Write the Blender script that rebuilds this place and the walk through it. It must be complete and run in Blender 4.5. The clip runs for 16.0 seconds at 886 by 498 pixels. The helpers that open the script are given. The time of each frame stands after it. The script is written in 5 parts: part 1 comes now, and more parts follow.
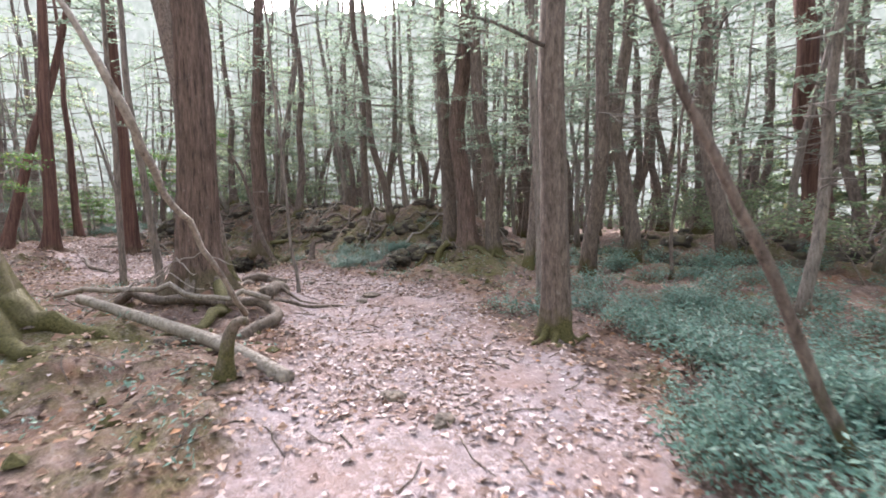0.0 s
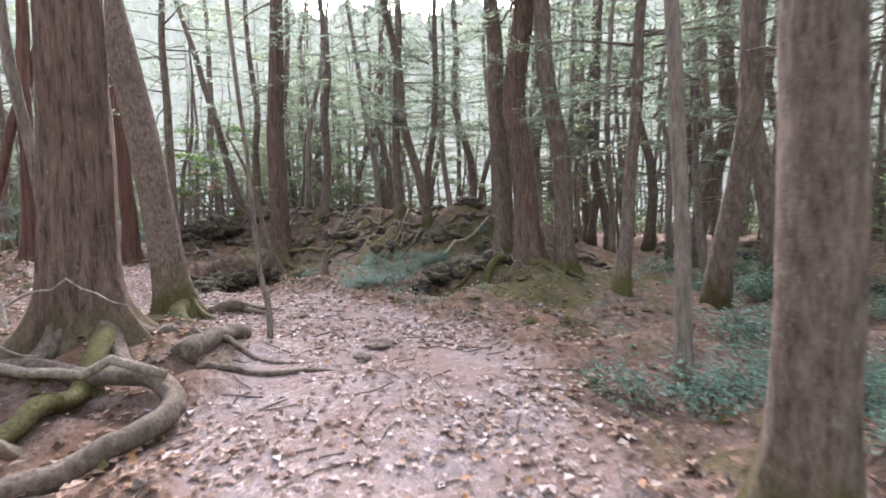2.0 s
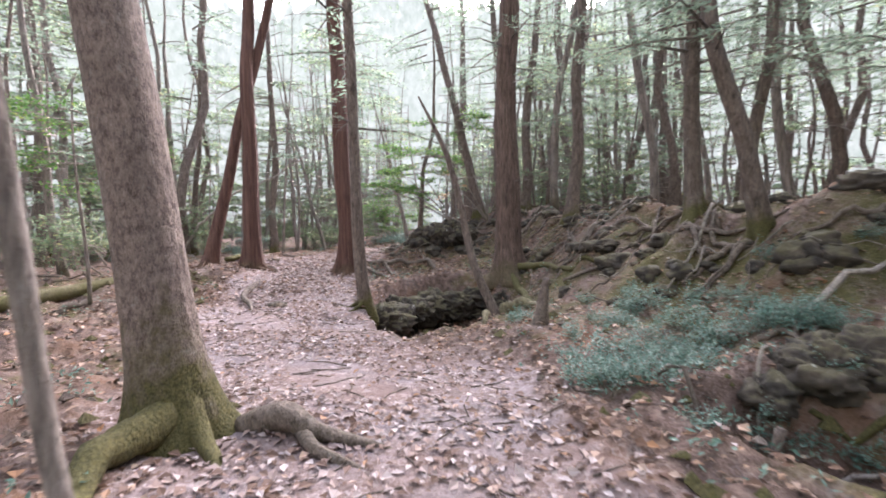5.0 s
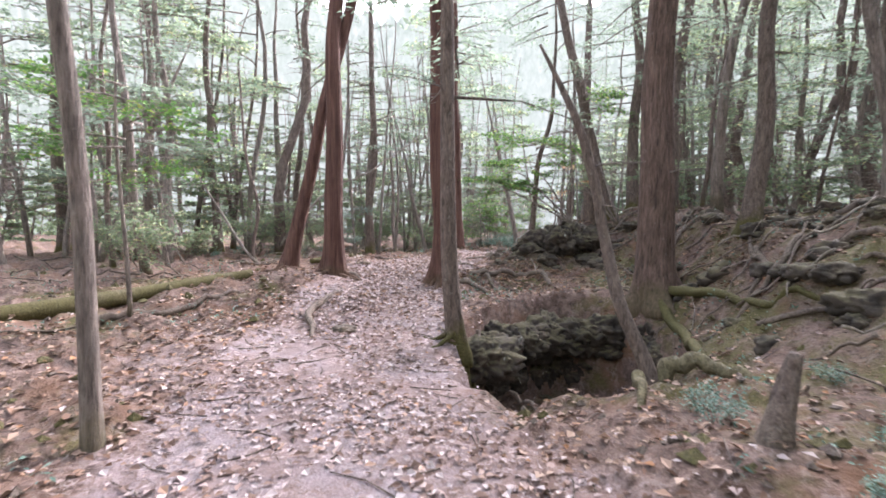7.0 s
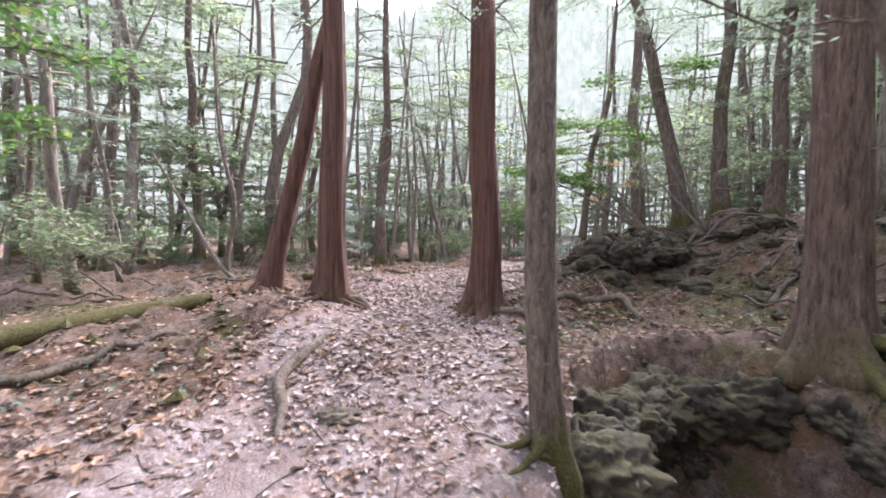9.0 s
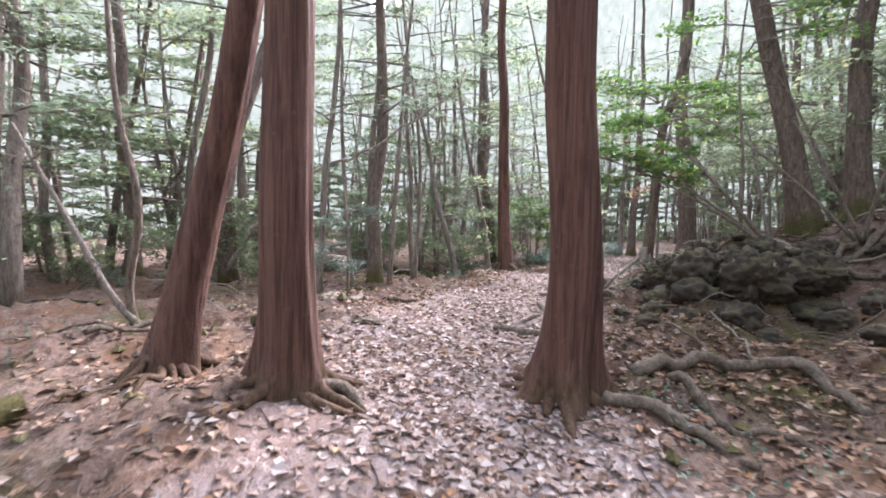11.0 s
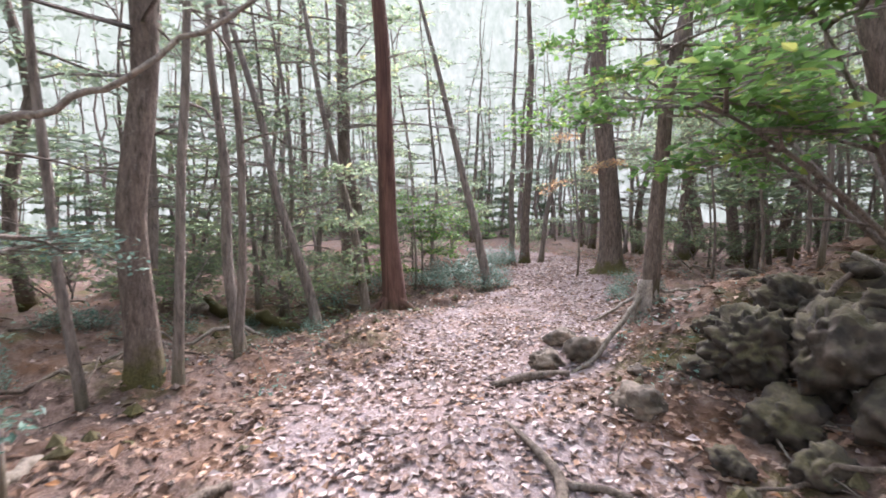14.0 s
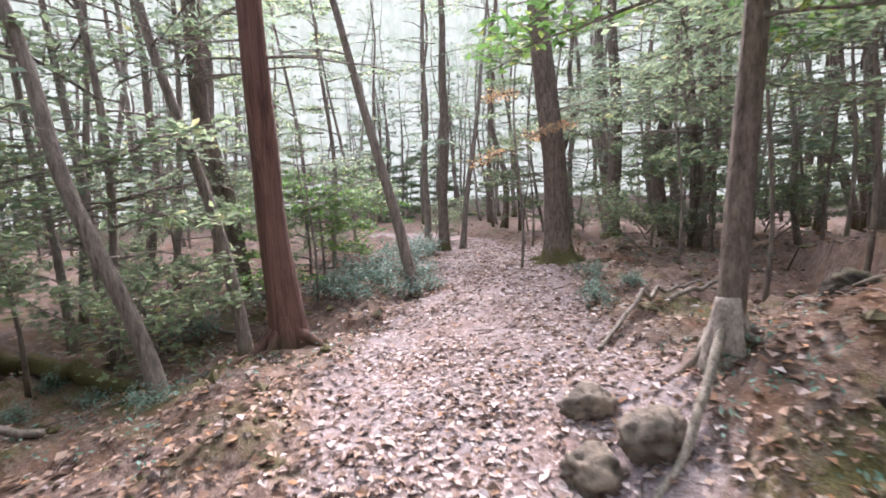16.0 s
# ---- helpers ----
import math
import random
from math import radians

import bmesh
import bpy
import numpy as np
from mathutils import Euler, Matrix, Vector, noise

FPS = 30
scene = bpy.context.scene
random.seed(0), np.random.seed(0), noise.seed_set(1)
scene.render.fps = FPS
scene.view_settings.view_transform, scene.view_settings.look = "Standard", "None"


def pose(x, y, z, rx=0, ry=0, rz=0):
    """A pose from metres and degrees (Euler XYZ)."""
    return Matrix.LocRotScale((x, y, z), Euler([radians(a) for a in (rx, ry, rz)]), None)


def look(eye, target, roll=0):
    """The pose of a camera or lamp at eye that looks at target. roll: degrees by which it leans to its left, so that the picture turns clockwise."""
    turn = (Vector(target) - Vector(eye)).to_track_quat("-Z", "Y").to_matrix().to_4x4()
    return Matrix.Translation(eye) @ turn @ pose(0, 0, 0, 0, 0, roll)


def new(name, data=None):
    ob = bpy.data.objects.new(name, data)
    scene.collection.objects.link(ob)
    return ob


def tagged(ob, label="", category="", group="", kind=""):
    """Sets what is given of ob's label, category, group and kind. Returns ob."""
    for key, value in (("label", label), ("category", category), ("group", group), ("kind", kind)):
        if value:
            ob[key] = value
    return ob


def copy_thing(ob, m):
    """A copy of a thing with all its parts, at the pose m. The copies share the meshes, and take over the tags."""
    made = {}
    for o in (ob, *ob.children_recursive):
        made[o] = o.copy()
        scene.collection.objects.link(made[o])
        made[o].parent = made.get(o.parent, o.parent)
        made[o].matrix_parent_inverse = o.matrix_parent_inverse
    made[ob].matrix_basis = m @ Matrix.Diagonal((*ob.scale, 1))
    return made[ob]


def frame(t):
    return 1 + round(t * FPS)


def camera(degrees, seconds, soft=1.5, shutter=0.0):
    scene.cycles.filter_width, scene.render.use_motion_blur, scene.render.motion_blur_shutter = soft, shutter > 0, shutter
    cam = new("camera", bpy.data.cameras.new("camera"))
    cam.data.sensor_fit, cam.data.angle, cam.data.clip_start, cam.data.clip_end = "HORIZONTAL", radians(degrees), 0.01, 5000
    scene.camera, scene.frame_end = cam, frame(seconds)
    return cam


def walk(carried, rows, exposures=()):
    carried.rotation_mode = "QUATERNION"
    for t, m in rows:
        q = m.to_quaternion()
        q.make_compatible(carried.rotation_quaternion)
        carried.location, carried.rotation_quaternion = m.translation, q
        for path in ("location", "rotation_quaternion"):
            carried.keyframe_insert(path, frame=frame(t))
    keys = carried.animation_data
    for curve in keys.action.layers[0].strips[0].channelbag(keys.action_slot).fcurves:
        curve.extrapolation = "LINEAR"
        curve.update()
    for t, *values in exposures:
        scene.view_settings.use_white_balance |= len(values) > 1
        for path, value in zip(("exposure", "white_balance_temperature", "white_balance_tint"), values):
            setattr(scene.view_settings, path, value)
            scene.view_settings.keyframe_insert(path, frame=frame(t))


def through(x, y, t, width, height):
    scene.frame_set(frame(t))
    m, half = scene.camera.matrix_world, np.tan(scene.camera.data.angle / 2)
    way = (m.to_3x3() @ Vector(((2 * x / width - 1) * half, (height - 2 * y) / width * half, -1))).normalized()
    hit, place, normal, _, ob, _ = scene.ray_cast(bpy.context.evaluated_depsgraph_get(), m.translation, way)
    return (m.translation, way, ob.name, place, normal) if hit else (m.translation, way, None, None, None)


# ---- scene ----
cam = camera(86.1, 16.0, soft=1.7, shutter=0.35)
PATH = [
    (0, (0.529, 0.472, 1.527), (0.29, 2.452, 1.372), -0.3),
    (0.5, (0.431, 1.22, 1.536), (0.154, 3.195, 1.381), -0.4),
    (1, (0.376, 1.957, 1.494), (0.091, 3.931, 1.35), -0.4),
    (1.5, (0.236, 2.699, 1.469), (-0.098, 4.666, 1.332), -0.4),
    (2, (0.109, 3.469, 1.455), (-0.331, 5.416, 1.322), -0.6),
    (2.5, (-0.068, 4.193, 1.469), (-0.655, 6.101, 1.337), -0.6),
    (3, (-0.273, 4.923, 1.486), (-1.035, 6.768, 1.357), -0.9),
    (3.5, (-0.527, 5.653, 1.443), (-1.477, 7.409, 1.322), -0.8),
    (4, (-0.762, 6.362, 1.434), (-1.894, 8.007, 1.32), -0.8),
    (4.5, (-1.079, 7.142, 1.45), (-2.336, 8.693, 1.339), -0.8),
    (5, (-1.464, 7.786, 1.438), (-2.866, 9.209, 1.329), -0.7),
    (7.5, (-3.731, 9.511, 1.525), (-5.432, 10.557, 1.412), 1.0),
    (8, (-4.405, 9.791, 1.51), (-6.109, 10.832, 1.403), 1.2),
    (8.5, (-5.061, 10.054, 1.499), (-6.767, 11.094, 1.398), 1.3),
    (9, (-5.744, 10.315, 1.486), (-7.45, 11.355, 1.393), 1.3),
    (11.5, (-9.319, 11.805, 1.74), (-10.976, 12.919, 1.621), 0.8),
    (12, (-9.952, 12.127, 1.833), (-11.552, 13.322, 1.716), 0.5),
    (12.5, (-10.678, 12.496, 1.864), (-12.146, 13.85, 1.754), 0.6),
    (13, (-11.281, 12.928, 1.862), (-12.632, 14.399, 1.766), 0.4),
    (13.5, (-11.893, 13.381, 1.887), (-13.196, 14.895, 1.787), 0.3),
    (14, (-12.304, 13.833, 1.951), (-13.576, 15.371, 1.828), -0.5),
    (14.5, (-12.765, 14.287, 1.964), (-13.899, 15.926, 1.793), -0.5),
    (15, (-13.243, 14.704, 2.011), (-14.262, 16.413, 1.808), -1.2),
    (15.5, (-13.669, 15.182, 2.021), (-14.594, 16.941, 1.802), -1.8),
    (16, (-14.103, 15.655, 2.01), (-15.011, 17.424, 1.793), -2.6),
]
EXPOSURE = 2.82
walk(cam, [(t, look(eye, target, roll)) for t, eye, target, roll in PATH], [(0, EXPOSURE - 0.03, 6350, 15), (3, EXPOSURE, 6350, 16), (5, EXPOSURE + 0.13, 6250, 17), (12, EXPOSURE + 0.15, 6200, 15), (13.5, EXPOSURE + 0.12, 6250, 17), (16, EXPOSURE + 0.16, 6350, 17)])

# ---- light ----
SUN_AZ, SUN_EL = radians(-22), radians(34)
world = bpy.data.worlds.new("overcast_sky")
scene.world = world
world.use_nodes = True
wn, wl = world.node_tree.nodes, world.node_tree.links
sky = wn.new("ShaderNodeTexSky")
sky.sky_type, sky.sun_disc = "NISHITA", False
sky.sun_elevation, sky.sun_rotation = SUN_EL, SUN_AZ
sky.air_density, sky.dust_density, sky.ozone_density = 1.0, 4.0, 1.0
grey = wn.new("ShaderNodeHueSaturation")
grey.inputs["Saturation"].default_value = 0.5
wl.new(sky.outputs[0], grey.inputs["Color"])
wl.new(grey.outputs[0], wn["Background"].inputs["Color"])
wn["Background"].inputs["Strength"].default_value = 0.15
sun_data = bpy.data.lights.new("sun", "SUN")
sun_data.energy, sun_data.angle, sun_data.color = 2.2, radians(30), (1.0, 0.955, 1.0)
sun = new("sun", sun_data)
sun.matrix_world = look((0, 0, 30), Vector((0, 0, 30)) - Vector((math.sin(SUN_AZ) * math.cos(SUN_EL), math.cos(SUN_AZ) * math.cos(SUN_EL), math.sin(SUN_EL))))


# ---- noise on arrays ----
def cell(ix, iy, s):
    h = np.sin(ix * 127.1 + iy * 311.7 + s * 74.7) * 43758.5453
    return h - np.floor(h)


def value_noise(x, y, s=0.0):
    x, y = np.asarray(x, float), np.asarray(y, float)
    ix, iy = np.floor(x), np.floor(y)
    fx, fy = x - ix, y - iy
    fx, fy = fx * fx * (3 - 2 * fx), fy * fy * (3 - 2 * fy)
    a, b, c, d = cell(ix, iy, s), cell(ix + 1, iy, s), cell(ix, iy + 1, s), cell(ix + 1, iy + 1, s)
    return (a + (b - a) * fx) * (1 - fy) + (c + (d - c) * fx) * fy - 0.5


def fbm(x, y, s=0.0, octaves=4):
    total, amp = 0.0, 1.0
    for k in range(octaves):
        total = total + amp * value_noise(np.asarray(x) * 2**k, np.asarray(y) * 2**k, s + k * 3.1)
        amp *= 0.5
    return total


def step(a, b, v):
    """0 at a, 1 at b, smooth between."""
    u = np.clip((np.asarray(v, float) - a) / (b - a), 0, 1)
    return u * u * (3 - 2 * u)


# ---- lie of the land ----
HEIGHTS = np.array([
    (0.5, 0, .12), (0.5, 4, .12), (1.2, 6.9, .12), (-1.7, 7.3, .14), (-1.6, 8.5, .18), (-4.3, 9.1, .2), (-5.2, 11.3, .02),
    (-7.0, 11.6, -.02), (-7.1, 8.9, 0), (-9, 11, .04), (-10.7, 12, .3), (-11.3, 11.8, .45), (-12.5, 13, .38), (-13.7, 13.7, .5),
    (-10.6, 14, .15), (-11.5, 14.6, .27), (-14.6, 17.6, .4), (-13.9, 19.2, .6), (-16.3, 24.8, .72), (-17.6, 18.9, .42),
    (-17.5, 15.8, .38), (-19.6, 18.6, -.1), (-18.1, 22.5, .42), (-19.5, 9.5, .22), (-4, 12.9, .28), (8, 16, .7), (2.8, 6, 0), (-1, 13, .3)])
RIDGE = [(-12.3, 19.7), (-11.4, 20.3), (-9, 19.6), (-6.8, 18.0), (-4.5, 16.4), (-2.2, 14.9), (0.6, 15.4)]
TRAIL = [(0.7, -8), (0.5, 0.5), (0.2, 3), (-0.5, 5.6), (-1.6, 8), (-4.0, 9.6), (-6.2, 10.4), (-9.3, 11.8), (-11.5, 13.3),
         (-13.2, 15.0), (-14.9, 17.0), (-16.0, 20.0), (-17.2, 24), (-19.1, 27.6), (-22, 31), (-26, 34)]
HOLE = (-7.4, 13.9)


def line_distance(x, y, line):
    """Distance to a line of points, and the side on which a place lies (1: to the left)."""
    best, side = np.full(np.shape(x), 1e9), np.zeros(np.shape(x))
    for (ax, ay), (bx, by) in zip(line, line[1:]):
        dx, dy = bx - ax, by - ay
        u = np.clip(((x - ax) * dx + (y - ay) * dy) / (dx * dx + dy * dy), 0, 1)
        d = np.hypot(x - ax - u * dx, y - ay - u * dy)
        s = np.sign(dx * (y - ay) - dy * (x - ax))
        side = np.where(d < best, s, side)
        best = np.minimum(best, d)
    return best, side


def bump(x, y, cx, cy, height, width):
    return height * np.exp(-((x - cx) ** 2 + (y - cy) ** 2) / (2 * width**2))


def trail_share(x, y):
    x, y = np.asarray(x, float), np.asarray(y, float)
    d, _ = line_distance(x, y, TRAIL)
    d = d + 0.7 * fbm(x * 0.7, y * 0.7, 5, 3)
    wide = np.hypot((x + 8.3) / 2.2, (y - 9.8) / 1.5) * 1.9
    return np.maximum(1 - step(0.85, 1.6, d), 0.45 * (1 - step(0.85, 1.6, wide)))


def pit_reach(x, y):
    """1 at the brink of the pit, less inside it."""
    u, v = -(x - HOLE[0]) * 0.55 + (y - HOLE[1]) * 0.83, (x - HOLE[0]) * 0.83 + (y - HOLE[1]) * 0.55
    return np.hypot(u / 2.1, v / 1.3)


def ground(x, y):
    x, y = np.asarray(x, float), np.asarray(y, float)
    total, weight = 0.0, 0.0
    for cx, cy, cz in HEIGHTS:
        w = 1 / ((x - cx) ** 2 + (y - cy) ** 2 + 0.8) ** 1.6
        total, weight = total + w * cz, weight + w
    z = total / weight
    d, side = line_distance(x, y, RIDGE)
    d = d + 0.5 * fbm(x * 0.9, y * 0.9, 11, 3)
    sigma = np.where((side > 0) & (x > -12.6), 3.2, 1.0)
    trail = trail_share(x, y)
    z = z + (1 - trail) * step(2.2, -1.5, x) * (1.35 - 0.4 * step(-11.2, -12.4, x)) * np.exp(-np.maximum(d, 0) ** 2 / (2 * sigma**2)) * (1 + 0.25 * fbm(x * 1.3, y * 1.3, 21, 3))
    z = z + bump(x, y, -0.45, 12.0, 0.3, 0.9) + bump(x, y, -3.5, 6.6, 0.24, 0.7) + bump(x, y, -3.5, 4.0, 0.25, 0.8)
    z = z + bump(x, y, -13.9, 19.2, 0.15, 0.5) + bump(x, y, -11.9, 11.8, 0.12, 0.7)
    rough = 0.2 * fbm(x * 1.1, y * 1.1, 31, 4) + 0.24 * np.abs(fbm(x * 2.7, y * 2.7, 41, 3)) + 0.05 * fbm(x * 6, y * 6, 43, 2)
    z = z + (1 - trail) * rough + trail * (0.035 * fbm(x * 1.6, y * 1.6, 51, 4))
    away = step(16, 60, line_distance(x, y, TRAIL)[0])
    z = z + away * 3.0 * fbm(x * 0.03, y * 0.03, 61, 2)
    z = z + bump(x, y, -7.2, 15.1, -0.4, 0.7) + bump(x, y, -6.0, 13.3, -0.3, 0.8)
    pit = pit_reach(x, y) + 0.16 * fbm(x * 2.2, y * 2.2, 71, 3)
    z = z - 1.6 * (1 - step(0.8, 1.03, pit))
    gully = np.hypot((x + 1.5) / 1.1, (y - 11.25) / 0.55) + 0.2 * fbm(x * 3, y * 3, 73, 2)
    return z - 0.85 * (1 - step(0.7, 1.05, gully))


MOSS_BEDS = [(-0.2, 10.7, 1.0, 0.9), (0.6, 11.7, 1.0, 1.0), (-3.2, 13.6, 0.8, 0.9), (-6.0, 14.4, 0.9, 0.8), (-5.6, 13.1, 0.6, 0.5), (-3.3, 3.9, 1.0, 0.7), (-2.6, 2.6, 0.6, 0.8), (-14.5, 21.8, 0.9, 0.8),
             (-13.6, 20.6, 0.6, 0.7), (-12.3, 9.0, 0.9, 1.3), (-9.3, 17.6, 0.8, 1.0), (-11.9, 18.6, 0.8, 0.9), (-11.0, 16.9, 0.5, 0.8), (-19.5, 18.5, 0.8, 1.4), (4.5, 13.5, 0.8, 2.5), (-5.2, 15.6, 0.7, 0.9), (-3.4, 15.0, 0.7, 0.9), (-1.6, 14.4, 0.7, 0.9), (-7.0, 17.4, 0.7, 0.9), (-3.9, 8.0, 0.5, 0.4)]


def moss_share(x, y):
    return np.clip(sum(bump(x, y, *bed) for bed in MOSS_BEDS), 0, 1)


def at(x, y):
    return float(ground(np.array([x]), np.array([y]))[0])


# ---- materials ----
def material(name):
    m = bpy.data.materials.new(name)
    m.use_nodes = True
    return m, m.node_tree, m.node_tree.nodes["Principled BSDF"]


def coords(nt, scale=(1, 1, 1)):
    tc, mp = nt.nodes.new("ShaderNodeTexCoord"), nt.nodes.new("ShaderNodeMapping")
    mp.inputs["Scale"].default_value = scale
    nt.links.new(tc.outputs["Object"], mp.inputs["Vector"])
    return mp.outputs[0]


def noise_tex(nt, vec, scale, detail=6.0, rough=0.6):
    n = nt.nodes.new("ShaderNodeTexNoise")
    n.inputs["Scale"].default_value, n.inputs["Detail"].default_value, n.inputs["Roughness"].default_value = scale, detail, rough
    nt.links.new(vec, n.inputs["Vector"])
    return n.outputs["Fac"]


def ramp(nt, fac, stops):
    r = nt.nodes.new("ShaderNodeValToRGB")
    while len(r.color_ramp.elements) < len(stops):
        r.color_ramp.elements.new(0.5)
    for e, (p, c) in zip(r.color_ramp.elements, stops):
        e.position, e.color = p, (*c, 1) if len(c) == 3 else c
    nt.links.new(fac, r.inputs["Fac"])
    return r.outputs["Color"]


def blend(nt, fac, a, b):
    n = nt.nodes.new("ShaderNodeMix")
    n.data_type = "RGBA"
    for sock, value in ((n.inputs["Factor"], fac), (n.inputs[6], a), (n.inputs[7], b)):
        if isinstance(value, (int, float)):
            sock.default_value = value
        elif isinstance(value, tuple):
            sock.default_value = (*value, 1)
        else:
            nt.links.new(value, sock)
    return n.outputs[2]


def calc(nt, op, a, b):
    n = nt.nodes.new("ShaderNodeMath")
    n.operation = op
    for sock, value in zip(n.inputs, (a, b)):
        if isinstance(value, (int, float)):
            sock.default_value = value
        else:
            nt.links.new(value, sock)
    return n.outputs[0]


def relief(nt, bsdf, height, strength, distance):
    b = nt.nodes.new("ShaderNodeBump")
    b.inputs["Strength"].default_value, b.inputs["Distance"].default_value = strength, distance
    nt.links.new(height, b.inputs["Height"])
    nt.links.new(b.outputs[0], bsdf.inputs["Normal"])


def grey_ramp(nt, fac, lo, hi):
    return ramp(nt, fac, [(lo, (0, 0, 0)), (hi, (1, 1, 1))])


MOSS_DARK, MOSS_LIGHT = (0.04, 0.036, 0.014), (0.135, 0.118, 0.045)


def ground_material():
    m, nt, bsdf = material("forest_floor")
    v = coords(nt)
    trail = nt.nodes.new("ShaderNodeAttribute")
    trail.attribute_name = "trail"
    fine, mid, large = noise_tex(nt, v, 60, 5), noise_tex(nt, v, 9, 6), noise_tex(nt, v, 1.3, 5)
    soil = ramp(nt, mid, [(0.3, (0.120, 0.087, 0.080)), (0.5, (0.198, 0.157, 0.156)), (0.7, (0.280, 0.234, 0.238))])
    soil = blend(nt, grey_ramp(nt, fine, 0.45, 0.7), soil, (0.315, 0.268, 0.272))
    soil = blend(nt, grey_ramp(nt, large, 0.42, 0.62), soil, (0.212, 0.148, 0.132))
    humus = ramp(nt, mid, [(0.3, (0.034, 0.023, 0.017)), (0.5, (0.125, 0.082, 0.066)), (0.7, (0.23, 0.160, 0.130))])
    humus = blend(nt, grey_ramp(nt, fine, 0.5, 0.72), humus, (0.22, 0.16, 0.13))
    humus = blend(nt, grey_ramp(nt, large, 0.5, 0.66), humus, (0.15, 0.083, 0.05))
    moss = ramp(nt, fine, [(0.3, MOSS_DARK), (0.7, MOSS_LIGHT)])
    patch = noise_tex(nt, v, 0.9, 6, 0.7)
    bed = nt.nodes.new("ShaderNodeAttribute")
    bed.attribute_name = "moss"
    cover = calc(nt, "ADD", patch, calc(nt, "MULTIPLY", bed.outputs["Fac"], 0.17))
    humus = blend(nt, grey_ramp(nt, cover, 0.55, 0.68), humus, moss)
    edge = calc(nt, "ADD", trail.outputs["Fac"], calc(nt, "MULTIPLY", calc(nt, "SUBTRACT", mid, 0.5), 1.1))
    colour = blend(nt, grey_ramp(nt, edge, 0.3, 0.7), humus, soil)
    flecks = nt.nodes.new("ShaderNodeTexVoronoi")
    flecks.inputs["Scale"].default_value = 26
    nt.links.new(v, flecks.inputs["Vector"])
    bw = nt.nodes.new("ShaderNodeRGBToBW")
    nt.links.new(flecks.outputs["Color"], bw.inputs[0])
    tone = ramp(nt, bw.outputs[0], [(0.25, (0.131, 0.080, 0.058)), (0.5, (0.261, 0.192, 0.173)), (0.8, (0.449, 0.376, 0.363))])
    near = grey_ramp(nt, flecks.outputs["Distance"], 0.42, 0.30)
    shown = calc(nt, "MULTIPLY", near, grey_ramp(nt, noise_tex(nt, v, 4.0, 4), 0.42, 0.6))
    spread = calc(nt, "ADD", 0.22, calc(nt, "MULTIPLY", trail.outputs["Fac"], 0.5))
    colour = blend(nt, calc(nt, "MULTIPLY", shown, spread), colour, tone)
    nt.links.new(colour, bsdf.inputs["Base Color"])
    bsdf.inputs["Roughness"].default_value = 0.95
    bsdf.inputs["Specular IOR Level"].default_value = 0.2
    relief(nt, bsdf, calc(nt, "ADD", fine, calc(nt, "MULTIPLY", mid, 2.0)), 0.7, 0.03)
    return m


def bark_material(name, dark, light, moss_height=0.5, moss_amount=1.0, stretch=0.14, scale=26, flakes=0.32):
    m, nt, bsdf = material(name)
    v = coords(nt, (1, 1, stretch))
    w = coords(nt)
    fine, blot = noise_tex(nt, w, 55, 4), noise_tex(nt, w, 3.2, 5)
    strands = calc(nt, "MULTIPLY", noise_tex(nt, v, scale * 3.3, 4, 0.6), 0.38)
    ridges = calc(nt, "ADD", calc(nt, "MULTIPLY", noise_tex(nt, v, scale, 5, 0.65), 0.62), strands)
    mean = tuple((a + b) / 2 for a, b in zip(dark, light))
    colour = ramp(nt, ridges, [(0.37, dark), (0.49, mean), (0.62, light)])
    colour = blend(nt, calc(nt, "MULTIPLY", grey_ramp(nt, blot, 0.52, 0.7), 0.5), colour, tuple(0.55 * c for c in mean))
    colour = blend(nt, calc(nt, "MULTIPLY", grey_ramp(nt, noise_tex(nt, w, 17, 3), 0.62, 0.74), flakes), colour, (0.36, 0.34, 0.31))
    tc, sep = nt.nodes.new("ShaderNodeTexCoord"), nt.nodes.new("ShaderNodeSeparateXYZ")
    nt.links.new(tc.outputs["Object"], sep.inputs[0])
    low = calc(nt, "SUBTRACT", 1.0, calc(nt, "DIVIDE", sep.outputs[2], moss_height))
    low = calc(nt, "ADD", low, calc(nt, "MULTIPLY", calc(nt, "SUBTRACT", blot, 0.5), 2.4))
    moss = ramp(nt, fine, [(0.3, MOSS_DARK), (0.72, MOSS_LIGHT)])
    colour = blend(nt, calc(nt, "MULTIPLY", grey_ramp(nt, low, 0.25, 0.75), moss_amount), colour, moss)
    nt.links.new(colour, bsdf.inputs["Base Color"])
    bsdf.inputs["Roughness"].default_value = 0.9
    bsdf.inputs["Specular IOR Level"].default_value = 0.25
    relief(nt, bsdf, calc(nt, "ADD", ridges, calc(nt, "MULTIPLY", fine, 0.3)), 0.9, 0.03)
    return m


